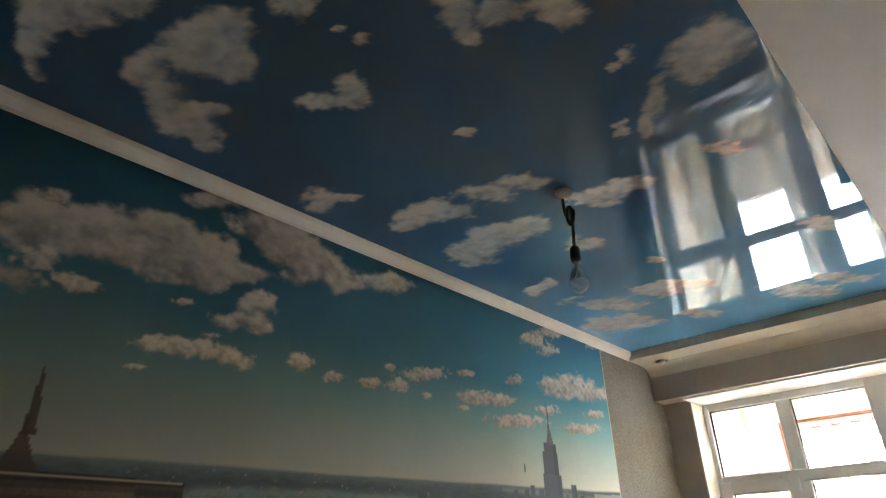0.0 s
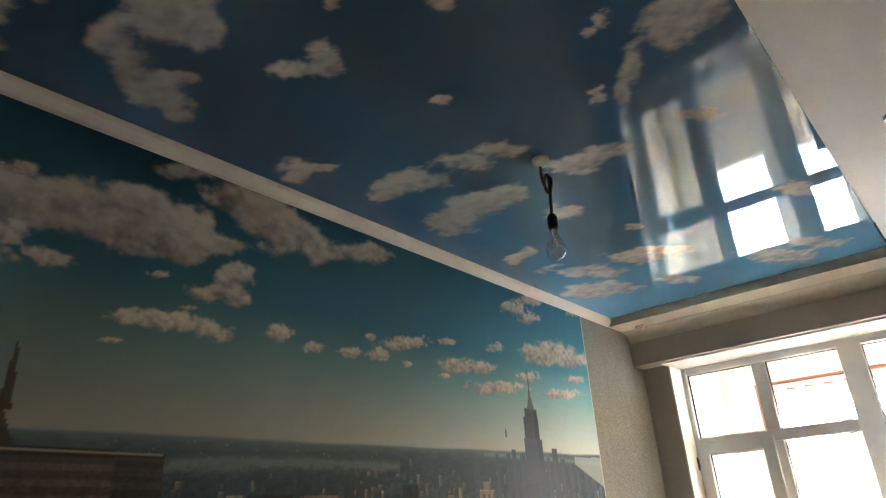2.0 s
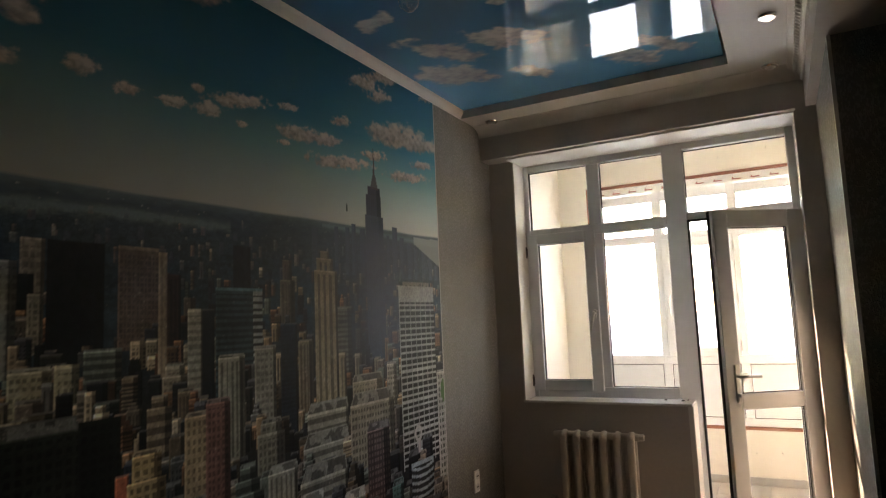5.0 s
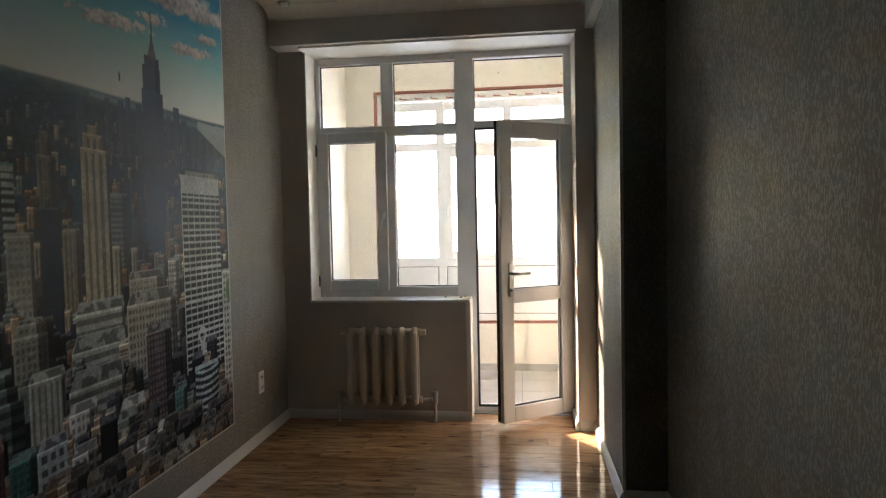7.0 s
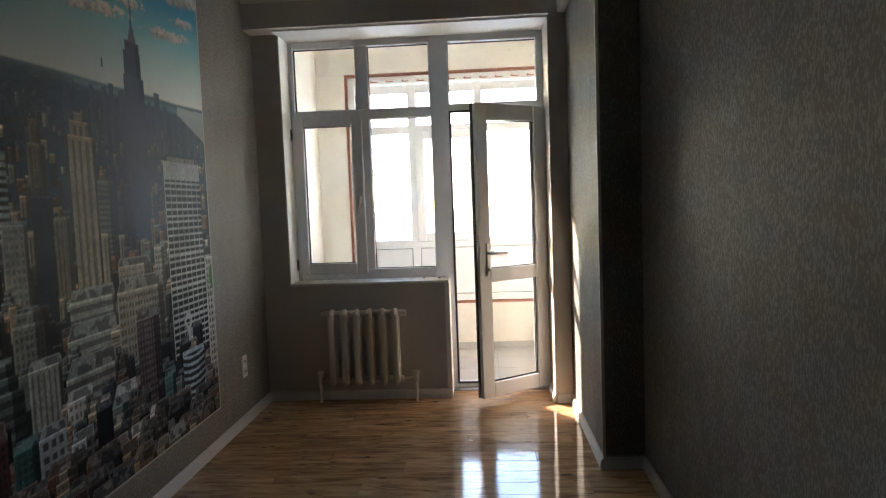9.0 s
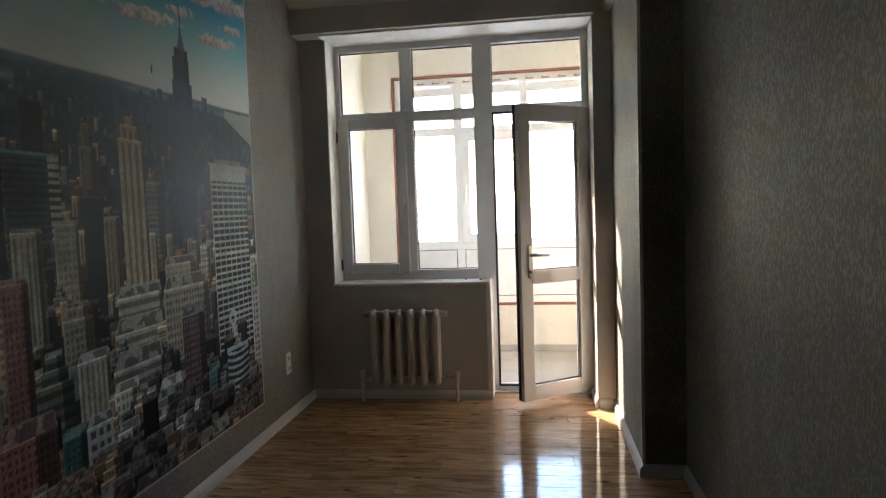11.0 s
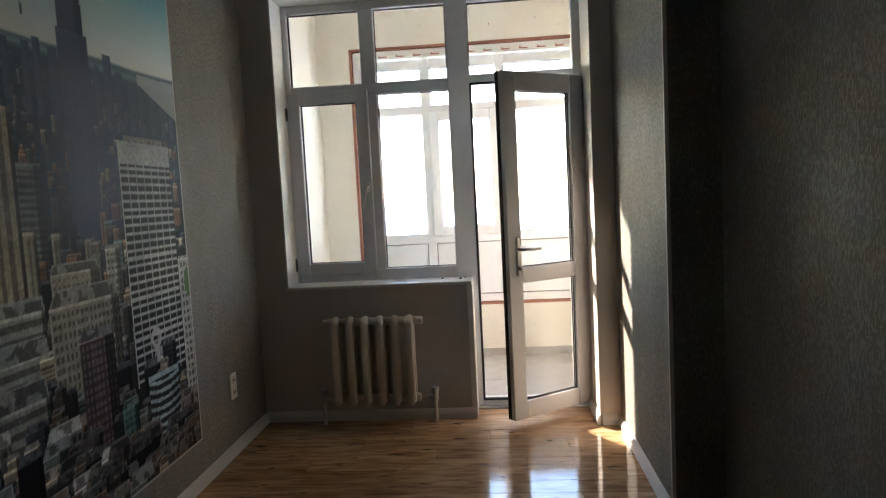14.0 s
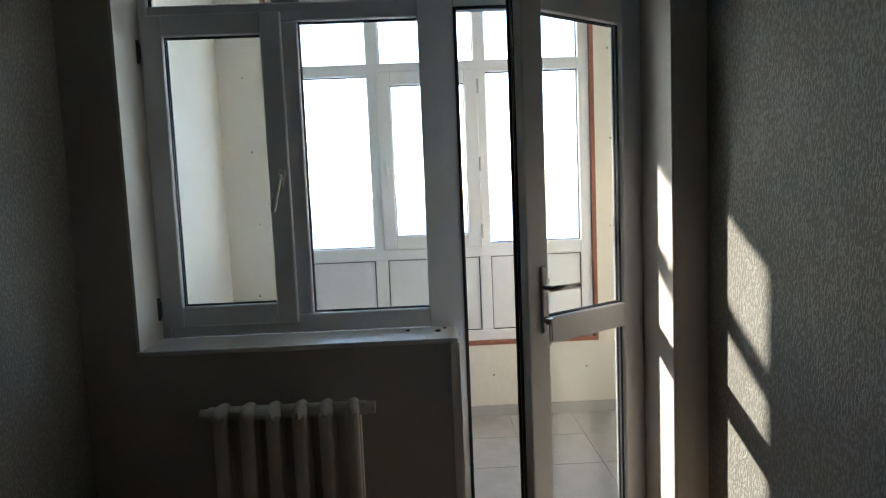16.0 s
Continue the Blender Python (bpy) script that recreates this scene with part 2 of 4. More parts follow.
# ---------------------------------------------------------------- plan
XL, XR, XN = -2.0, 0.305, 0.53          # mural wall, far right wall, near right wall
YB, YS, YW, YP, YF = -1.7, 3.93, 5.25, 5.08, 5.46   # back wall, step, window wall, beam front, window frame
OL, OM, OR = -1.80, -0.585, 0.19        # opening: left, sill end, right
ZS, ZB, ZC, ZT = 0.902, 2.775, 3.03, 3.09   # sill, beam underside, plasterboard, stretch film
CX, CY, CN = -0.15, 4.75, -0.17                    # inner edges of the plasterboard border
BX = 0.25                               # inner face of the boxed duct
YO = 5.66                               # outer face of the window wall
BY, BL, BR = 6.85, -1.93, 1.0           # balcony: far wall, side walls
GL, GR, GB, GT = -1.62, 0.36, 0.49, 2.76    # balcony glazing

# ---------------------------------------------------------------- walls
built("wall_west", boxes((XL - 0.2, XL, YB, YO, 0, 3.3)), PAPER, "greige textured wallpaper on the long wall", "wall")
built("wall_window", boxes((XL, OL, YW, YO, 0, ZB), (OL, OM, YW, YO, 0, ZS - 0.02)), PLAIN, "greige wall around the balcony window", "wall")
built("wall_beam", boxes((XL, XN + 0.2, YP, YO, ZB, 3.3)), PLAIN, "greige boxed beam over the window", "beam")
built("wall_pilaster", boxes((OR, XR, YP, YO, 0, ZB)), PLAIN, "greige narrow pier beside the balcony door", "wall")
built("wall_east", boxes((XR, XN + 0.2, YS, YO, 0, ZB)), PAPER, "greige textured wallpaper on the pier wall", "wall")
built("wall_east_near", boxes((XN, XN + 0.2, YB, YS, 0, ZB)), PAPER, "greige textured wallpaper with raised flecks", "wall")
built("wall_bulkhead", boxes((BX, XN + 0.2, YB, YP, ZB, 3.3)), PLAIN, "greige boxed duct along the ceiling", "beam")
built("wall_back", boxes((XL, XN, YB - 0.2, YB, 0, 3.3)), PAPER, "plain wallpapered wall closing the room", "wall")
built("trim_pier_corner", boxes((XR - 0.004, XR + 0.012, YS - 0.004, YS + 0.012, 0, ZB)), WHITE, "thin pale corner bead", "trim")
built("reveal_lining", boxes((OL, OL + 0.012, YW - 0.004, YF, ZS, ZB), (OM - 0.03, OM + 0.004, YW - 0.006, YF, 0, ZS - 0.021), (OL, OR, YP + 0.05, YF, ZB - 0.012, ZB),
      ), WHITE, "white plastered window reveal", "reveal")
built("reveal_door", boxes((OR - 0.01, OR, YP + 0.003, YF, 0, ZB - 0.012)), PLAIN, "greige painted door reveal", "reveal")
built("window_sill", boxes((OL - 0.004, OM, YW - 0.012, YF, ZS - 0.02, ZS), bevel=0.004), SILLM, "narrow white window sill, dusty", "sill")

# ceilings
built("ceiling", boxes((XL, XN, YB, YO, 3.3, 3.5)), WHITE, "structural slab over the stretched film", "ceiling")
bm = bmesh.new()
rim = [(CX, CY), (XL, CY), (XL, YP), (BX, YP), (BX, YB), (CN, YB)]
low = [bm.verts.new((x, y, ZC)) for x, y in rim]
high = [bm.verts.new((x, y, 3.25)) for x, y in rim]
bm.faces.new(low)
bm.faces.new(high)
for i in range(6):
    bm.faces.new((low[i], low[(i + 1) % 6], high[(i + 1) % 6], high[i]))
bmesh.ops.recalc_face_normals(bm, faces=bm.faces)
built("ceiling_border", bm, WHITE, "cream plasterboard ceiling border with a step", "ceiling")
bm = bmesh.new()
cove = [(0.0, 0.002), (0.115, 0.002)] + [(0.11 * (1 - math.sin(a)), -0.07 * (1 - math.cos(a)) - 0.004) for a in (math.pi / 2 * i / 8 for i in range(9))] + [(0.0, -0.078)]
sweep(bm, cove, (XL, YP, ZC), (BX, YP, ZC), (0, -1, 0))
built("trim_cove", bm, WHITE, "cream curved cove under the ceiling border", "cornice", smooth=False)
bm = bmesh.new()
sweep(bm, [(0, 0), (0.035, 0), (0.03, -0.02), (0.012, -0.05), (0.008, -0.062), (0, -0.062)], (XL, YB, ZT), (XL, CY, ZT), (1, 0, 0))
built("trim_mural_cornice", bm, WHITE, "thin pinkish white cornice above the mural", "cornice")

# ornamented cornice along the boxed duct
corn = thing("cornice", "cream plaster cornice with a beaded ornament", "cornice", (BX, 2.0, ZC))
bm = bmesh.new()
sweep(bm, [(0, 0), (0.085, 0), (0.08, -0.012), (0.05, -0.022), (0.02, -0.05), (0.012, -0.085), (0, -0.085)], (0, YB - 2.0, 0), (0, YP - 2.0, 0), (-1, 0, 0))
part("moulding", bm, WHITE, corn)
bm = bmesh.new()
for i in range(150):
    y = YB - 2.0 + 0.03 + i * 0.045
    m = Matrix.Translation((-0.04, y, -0.036)) @ Euler((0, radians(45), 0)).to_matrix().to_4x4() @ Matrix.Diagonal((0.022, 0.017, 0.009, 1))
    bmesh.ops.create_icosphere(bm, subdivisions=1, radius=1, matrix=m)
tagged(part("ornament", bm, WHITE, corn, "row of raised leaf beads", True), kind="stuff")


# ---------------------------------------------------------------- printed pictures
rng = np.random.default_rng(7)


def value_noise(u, v, seed):
    r = np.random.default_rng(seed).random((64, 64))
    i, j = np.floor(u).astype(int), np.floor(v).astype(int)
    a, b = u - i, v - j
    a, b = a * a * (3 - 2 * a), b * b * (3 - 2 * b)
    g = lambda p, q: r[p % 64, q % 64]
    return (g(i, j) * (1 - a) + g(i + 1, j) * a) * (1 - b) + (g(i, j + 1) * (1 - a) + g(i + 1, j + 1) * a) * b


def fbm(u, v, scale, octaves, seed):
    s, k, w = 0, scale, 0.5
    for o in range(octaves):
        s = s + w * value_noise(u * k + 17.3 * o, v * k + 5.1 * o, seed + o)
        k, w = k * 2.05, w * 0.52
    return s


def smooth01(a, b, x):
    t = np.clip((x - a) / (b - a), 0, 1)
    return t * t * (3 - 2 * t)


def blend(img, color, mask):
    img += (np.asarray(color) - img) * mask[..., None]


def clouds(img, U, V, lobes, light, shade, seed, up=1.0, soft=0.5):
    """A cumulus bank: soft lobes (u, v, ru, rv, lean in degrees) melted together, with a frayed rim, pale above and grey below."""
    pad = 0.12
    u0, u1 = min(l[0] - l[2] for l in lobes) - pad, max(l[0] + l[2] for l in lobes) + pad
    v0, v1 = min(l[1] - l[2] for l in lobes) - pad, max(l[1] + l[2] for l in lobes) + pad
    ii = np.where((U[:, 0] > u0) & (U[:, 0] < u1))[0]
    jj = np.where((V[0] > v0) & (V[0] < v1))[0]
    if not len(ii) or not len(jj):
        return
    sl = (slice(ii[0], ii[-1] + 1), slice(jj[0], jj[-1] + 1))
    u, v = U[sl], V[sl]
    size = min(max(l[3] for l in lobes), 0.1)
    k = 0.9 / max(size, 0.02)
    n1, n2 = fbm(u, v * 1.4, k, 5, seed), fbm(u, v * 1.2, k * 2.6, 4, seed + 30)
    mass, tall = np.zeros(u.shape), np.zeros(u.shape)
    for cu, cv, ru, rv, lean in lobes:
        c, s = math.cos(radians(lean)), math.sin(radians(lean))
        x, y = (u - cu) * c + (v - cv) * s, (v - cv) * c - (u - cu) * s
        w = np.exp(-1.5 * ((x / ru) ** 2 + (y / rv) ** 2))
        mass, tall = mass + w, tall + w * (v - cv) / max(rv, ru * abs(s)) * up
    tall = tall / np.maximum(mass, 1e-4)
    d = np.sqrt(np.maximum(-np.log(np.maximum(mass, 1e-6)) / 1.5, 0)) * np.where(mass > 1, 0, 1)
    d = d + (0.47 - n1) * 1.2 + (0.47 - n2) * 0.45
    mask = smooth01(1.0, 1.0 - soft, d)
    lit = np.clip(0.55 + 0.4 * tall + (n2 - 0.47) * 1.3 + (n1 - 0.47) * 0.9, 0, 1)[..., None]
    col = np.asarray(shade) * (1 - lit) + np.asarray(light) * lit
    img[sl] += (col - img[sl]) * (mask * 0.95)[..., None]


def print_grid(name, u0, u1, v0, v1, step, place, paint, material):
    """A flat print: a fine grid of points, each with its colour of the picture."""
    nu, nv = int((u1 - u0) / step) + 1, int((v1 - v0) / step) + 1
    us, vs = np.linspace(u0, u1, nu), np.linspace(v0, v1, nv)
    U, V = np.meshgrid(us, vs, indexing="ij")
    img = np.clip(paint(U, V), 0, 1)
    co = place(U.ravel(), V.ravel())
    k = (np.arange(nu - 1)[:, None] * nv + np.arange(nv - 1)[None]).ravel()
    quads = np.stack([k, k + nv, k + nv + 1, k + 1], 1)
    me = bpy.data.meshes.new(name)
    me.vertices.add(nu * nv)
    me.vertices.foreach_set("co", co.ravel().astype(np.float32))
    me.loops.add(quads.size)
    me.loops.foreach_set("vertex_index", quads.ravel().astype(np.int32))
    me.polygons.add(len(quads))
    me.polygons.foreach_set("loop_start", (np.arange(len(quads)) * 4).astype(np.int32))
    at = me.color_attributes.new("print", "FLOAT_COLOR", "POINT")
    at.data.foreach_set("color", np.concatenate([img.reshape(-1, 3), np.ones((nu * nv, 1))], 1).ravel().astype(np.float32))
    me.update(calc_edges=True)
    me.materials.append(material)
    return new(name, me)


CL, CS = (0.6, 0.565, 0.49), (0.24, 0.235, 0.22)


def paint_mural(U, V):
    HZ = 2.015 + 0.02 * U
    img = np.zeros(U.shape + (3,))
    h = np.clip((V - HZ) / 1.0, 0, 1)
    stops = ((0.0, (0.5, 0.52, 0.46)), (0.12, (0.35, 0.44, 0.42)), (0.3, (0.16, 0.36, 0.39)), (0.5, (0.055, 0.25, 0.33)), (1.0, (0.021, 0.14, 0.215)))
    for c in range(3):
        img[..., c] = np.interp(h, [s[0] for s in stops], [s[1][c] for s in stops])
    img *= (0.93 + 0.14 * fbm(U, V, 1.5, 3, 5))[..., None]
    # window light painted in: sky darker at the near end, brighter towards the window
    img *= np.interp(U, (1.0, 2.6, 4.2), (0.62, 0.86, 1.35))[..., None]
    count = itertools.count(100, 7)

    def bank(*lobes):
        clouds(img, U, V, lobes, CL, CS, next(count))

    bank((0.85, 2.71, 0.129, 0.087, 29), (0.97, 2.70, 0.142, 0.073, 19), (1.12, 2.74, 0.165, 0.113, 14), (1.23, 2.80, 0.159, 0.104, 38), (1.38, 2.76, 0.172, 0.091, 24), (1.59, 2.75, 0.157, 0.040, 17), (1.39, 2.67, 0.114, 0.045, 15))
    bank((0.87, 2.58, 0.082, 0.042, 27), (1.00, 2.54, 0.076, 0.033, 8))
    bank((1.39, 3.01, 0.142, 0.033, 19), (1.59, 2.98, 0.140, 0.093, 36), (1.75, 2.95, 0.173, 0.108, 22), (1.90, 2.89, 0.162, 0.089, 27), (2.09, 2.87, 0.154, 0.057, 20), (2.33, 2.94, 0.149, 0.056, 18))
    bank((0.86, 2.80, 0.055, 0.027, 19))
    bank((1.63, 2.64, 0.091, 0.065, 24), (1.56, 2.56, 0.127, 0.040, 13), (1.66, 2.54, 0.077, 0.027, 12))
    bank((1.34, 2.57, 0.045, 0.016, 15))
    bank((1.29, 2.40, 0.101, 0.032, 6), (1.41, 2.41, 0.111, 0.040, 7), (1.56, 2.40, 0.091, 0.036, 6))
    bank((1.45, 2.47, 0.035, 0.012, 13))
    bank((1.21, 2.31, 0.035, 0.012, 8))
    bank((1.84, 2.45, 0.072, 0.033, 14))
    bank((2.02, 2.42, 0.062, 0.029, 13))
    bank((2.21, 2.43, 0.082, 0.023, 9))
    bank((2.38, 2.45, 0.085, 0.032, 9), (2.33, 2.52, 0.040, 0.022, 15))
    bank((2.55, 2.53, 0.191, 0.034, 12))
    bank((2.86, 2.59, 0.082, 0.020, 10))
    bank((2.96, 2.48, 0.204, 0.041, 7), (3.18, 2.50, 0.117, 0.029, 9))
    bank((3.27, 2.63, 0.096, 0.028, 10))
    bank((3.27, 2.40, 0.317, 0.038, 6))
    bank((2.83, 2.41, 0.043, 0.013, 8), (2.56, 2.43, 0.045, 0.014, 8))
    bank((3.51, 2.92, 0.154, 0.043, 13), (3.66, 2.88, 0.141, 0.039, 13))
    bank((3.75, 3.02, 0.312, 0.041, 13))
    bank((3.83, 2.69, 0.379, 0.078, 12), (4.14, 2.68, 0.229, 0.053, 11))
    bank((3.58, 2.50, 0.152, 0.030, 8))
    bank((4.14, 2.55, 0.167, 0.032, 9))
    bank((3.94, 2.44, 0.306, 0.037, 7))
    bank((4.23, 3.03, 0.096, 0.025, 13))
    bank((0.5, 2.6, 0.25, 0.14, 0), (0.75, 2.5, 0.18, 0.06, 0))
    bank((0.3, 2.9, 0.3, 0.08, 0))
    bank((-0.1, 2.5, 0.3, 0.09, 0))
    # far shore, river, grey haze of distant blocks
    shore = HZ - 0.012 + 0.012 * fbm(U, V * 0, 3, 3, 9)
    land = smooth01(0.0, -0.012, V - shore)
    n = fbm(U, V * 3.0, 26, 3, 21)
    tex = 0.75 + 0.7 * (n - 0.45)
    fade = np.exp(-np.clip(HZ - V, 0, 1) / 0.035)
    speck = smooth01(0.62, 0.8, fbm(U, V * 2.2, 75, 2, 41)) * 0.35
    far = np.stack([0.06 * tex + 0.13 * fade + speck, 0.1 * tex + 0.17 * fade + speck, 0.125 * tex + 0.17 * fade + speck], -1)
    img += (far - img) * land[..., None]
    blend(img, (0.035, 0.034, 0.034), smooth01(1.6, 1.25, V))
    depth = HZ - V
    river = np.exp(-((depth - 0.115 - 0.02 * np.sin(U * 2.2) - 0.03 * (n - 0.5)) / 0.018) ** 2) * (U < 2.5) + np.exp(-((depth - 0.06 - 0.03 * (U - 4.1)) / 0.014) ** 2) * (U > 3.1)
    blend(img, (0.28, 0.4, 0.4), np.clip(river, 0, 1) * 0.5 * smooth01(-0.01, -0.04, V - HZ))
    us, vs = U[:, 0], V[0]

    def tower(y0, y1, top, base, color, win=(0.014, 0.018), dark=0.45, side=0.22, haze=0.0, kind="grid", steps=0, roof=1.5):
        ha = np.array((0.14, 0.2, 0.27))
        w = y1 - y0
        for s in range(steps + 1):
            a, b = y0 + w * 0.13 * s, y1 - w * 0.13 * s
            zt = top - (top - base) * 0.16 * (steps - s)
            zb = base if s == 0 else top - (top - base) * 0.16 * (steps - s + 1)
            i0, i1 = np.searchsorted(us, (a, b))
            j0, j1 = np.searchsorted(vs, (zb, zt))
            if i1 <= i0 or j1 <= j0:
                continue
            uu, vv = U[i0:i1, j0:j1], V[i0:i1, j0:j1]
            lit = (uu < b - side * (b - a))
            f = np.where(lit, 1.0, 0.36)
            if kind == "grid":
                holes = ((((uu - a) / win[0]) % 1) > 0.42) & ((((zt - vv) / win[1]) % 1) > 0.45)
            elif kind == "wide":
                holes = ((((uu - a) / win[0]) % 1) > 0.1) & ((((zt - vv) / win[1]) % 1) > 0.36)
            elif kind == "round":
                bow = ((uu - (a + b) / 2) / (b - a) * 2) ** 2
                holes = (((zt - vv + 0.02 * bow) / win[1]) % 1) > 0.42
                f = 1.15 - 0.7 * np.abs((uu - a) / (b - a) - 0.4)
            elif kind == "bands":
                holes = (((zt - vv) / win[1]) % 1) > 0.5
            elif kind == "ribs":
                holes = (((uu - a) / win[0]) % 1) > 0.55
            else:
                holes = np.zeros(uu.shape, bool)
            f = f * np.where(holes & (zt - vv > (0.1 if kind == "wide" else 0.02)), dark, 1.0)
            f = f * (0.84 + 0.4 * (fbm(uu, vv, 9, 3, 77) - 0.3))
            f = np.where((zt - vv) < max(0.007, 0.03 * w), f * roof, f)
            f = f * np.where(uu - a < 0.006, 1.25, 1.0)
            c = np.asarray(color)[None, None] * f[..., None]
            img[i0:i1, j0:j1] = c * (1 - haze) + ha * haze
            # the flat roof seen from above, with plant on it
            rd = (b - a) * 0.36 * np.clip((1.75 - zt) / 1.5, 0, 1)
            k0, k1 = np.searchsorted(vs, (zt, zt + rd))
            i1r = min(len(us), i1 + 2)
            if k1 > k0 and steps == s and roof > 1.05:
                uu, vv = U[i0:i1r, k0:k1], V[i0:i1r, k0:k1]
                sk = (vv - zt) * 0.45
                inside = (uu > a + sk * 1.2) & (uu < b - sk * 0.4)
                lum = min(roof, 2.2) * (0.5 + 0.5 * (fbm(uu, vv, 24, 2, 55) > 0.4))
                rim = inside & ((uu < a + sk * 1.2 + 0.007) | (uu > b - sk * 0.4 - 0.007) | (vv > zt + rd - 0.007))
                lum = np.where(rim, 1.7, lum)
                rc = (np.asarray(color) * 0.6 + 0.11)[None, None] * lum[..., None] * 0.58
                img[i0:i1r, k0:k1] = np.where(inside[..., None], rc * (1 - haze) + ha * haze, img[i0:i1r, k0:k1])

    hues = ((0.34, 0.26, 0.19), (0.22, 0.19, 0.17), (0.4, 0.33, 0.26), (0.1, 0.1, 0.11), (0.3, 0.2, 0.14), (0.16, 0.16, 0.16), (0.46, 0.4, 0.33), (0.05, 0.055, 0.07), (0.2, 0.22, 0.2), (0.33, 0.2, 0.14), (0.04, 0.04, 0.045))
    todo = []
    for i in range(3600):
        q = rng.random() ** 0.75
        base = 1.98 - 1.98 * q
        size = 0.016 + 0.15 * max(0.0, (1.98 - base) / 1.95) ** 1.1
        y = rng.uniform(-0.55, 4.3)
        w = size * rng.uniform(0.5, 1.25)
        hgt = size * rng.uniform(0.6, 2.3) * (1.0 if base > 1.1 else 0.75)
        k = 0.011 + size * 0.07
        if y > 2.15 and base < 0.95 and base + hgt > 0.5 and rng.random() < 0.62:
            continue
        hz = float(np.clip(0.6 - (1.98 - base) * 1.6, 0, 0.6))
        c = np.array(hues[rng.integers(len(hues))]) * rng.uniform(0.15, 1.05)
        todo.append((base, y, y + w, base + hgt, c, (k, k * rng.uniform(0.9, 1.5)), rng.uniform(0.35, 0.65), rng.uniform(0.1, 0.45), hz, ("grid", "grid", "bands", "ribs", "plain")[rng.integers(5)], int(rng.integers(0, 3) * (rng.random() < 0.3)), rng.uniform(1.2, 2.4)))
    def put(y0, y1, top, base, color, kind="grid", win=(0.018, 0.026), dark=0.5, side=0.2, hz=0.0, steps=0, roof=1.5):
        todo.append((base, y0, y1, top, np.array(color), win, dark, side, hz, kind, steps, roof))
    # the tall spired tower and the hazy blocks about it
    put(3.48, 3.66, 2.149, 1.337, (0.06, 0.065, 0.09), "ribs", (0.02, 0.02), 0.8, 0.3, 0.35, roof=1.0)
    put(3.49, 3.64, 2.265, 2.098, (0.06, 0.06, 0.085), "ribs", (0.02, 0.02), 0.8, 0.3, 0.25, roof=1.0)
    put(3.51, 3.63, 2.311, 2.250, (0.06, 0.06, 0.085), "ribs", (0.02, 0.02), 0.8, 0.3, 0.25, roof=1.0)
    for y, tp in ((3.02, 1.99), (3.2, 2.0), (3.29, 2.01), (3.35, 2.03), (3.42, 2.02), (3.69, 2.0), (3.75, 2.05), (3.83, 1.99), (3.92, 1.97), (4.0, 1.96), (4.09, 1.94), (4.18, 1.9), (4.25, 1.86)):
        put(y, y + 0.03 + 0.03 * (tp * 37 % 1), tp + 0.03 + 0.03 * (y * 53 % 1), 1.8, (0.05, 0.07, 0.1), "ribs", (0.012, 0.012), 0.75, 0.3, 0.4, roof=1.0)
    # blocks near the edge of the paper
    put(3.8, 4.23, 1.755, 0.680, (0.4, 0.39, 0.37), "wide", (0.062, 0.036), 0.1, 0.02, roof=1.0)
    put(3.85, 4.17, 1.781, 1.750, (0.3, 0.27, 0.25), "ribs", (0.05, 0.03), 0.3, 0.02, roof=1.0)
    put(4.23, 4.34, 1.203, 0.310, (0.4, 0.38, 0.35), "grid", (0.035, 0.04), 0.4, 0.2)
    put(3.88, 4.15, 0.700, 0.214, (0.36, 0.4, 0.4), "round", (0.03, 0.04), 0.15, 0.3, roof=1.0)
    put(3.94, 4.11, 0.771, 0.680, (0.42, 0.42, 0.4), "round", (0.03, 0.045), 0.3)
    put(4.14, 4.27, 0.514, 0.210, (0.25, 0.22, 0.2), "grid", (0.03, 0.03), 0.45, 0.2)
    # the ribbed tower with its shoulder, and the terraced block before it
    put(3.03, 3.21, 1.812, 1.092, (0.36, 0.31, 0.24), "ribs", (0.045, 0.03), 0.5, 0.1)
    put(3.05, 3.18, 1.873, 1.791, (0.34, 0.29, 0.23), "ribs", (0.04, 0.03), 0.5, 0.1)
    put(3.08, 3.15, 1.913, 1.852, (0.3, 0.26, 0.21), "plain")
    put(3.21, 3.27, 1.394, 1.079, (0.32, 0.28, 0.22), "ribs", (0.03, 0.03), 0.6, 0.2)
    put(3.21, 3.33, 1.626, 1.190, (0.22, 0.22, 0.2), "bands", (0.03, 0.026), 0.5, 0.3)
    put(2.96, 3.28, 1.122, 0.838, (0.33, 0.32, 0.29), "bands", (0.03, 0.05), 0.5, 0.06)
    put(2.93, 3.28, 0.970, 0.777, (0.33, 0.32, 0.29), "bands", (0.03, 0.05), 0.5, 0.06)
    put(2.91, 3.26, 0.818, 0.585, (0.3, 0.29, 0.26), "bands", (0.03, 0.05), 0.5, 0.06)
    # dark and brown towers
    put(2.79, 2.9, 1.553, 0.995, (0.035, 0.05, 0.07), "bands", (0.02, 0.02), 0.75, 0.12)
    put(2.79, 2.89, 1.756, 1.533, (0.2, 0.18, 0.15), "ribs", (0.022, 0.03), 0.7, 0.3)
    put(2.81, 2.87, 1.847, 1.736, (0.18, 0.16, 0.14), "ribs", (0.02, 0.03), 0.7, 0.3)
    put(2.51, 2.61, 1.893, 1.609, (0.018, 0.024, 0.032), "plain", roof=1.2)
    put(2.42, 2.68, 1.710, 1.254, (0.07, 0.11, 0.12), "bands", (0.02, 0.026), 0.5, 0.0, roof=2.4)
    put(2.62, 2.68, 1.703, 1.252, (0.32, 0.34, 0.33), "bands", (0.02, 0.03), 0.15, 0.0, roof=1.0)
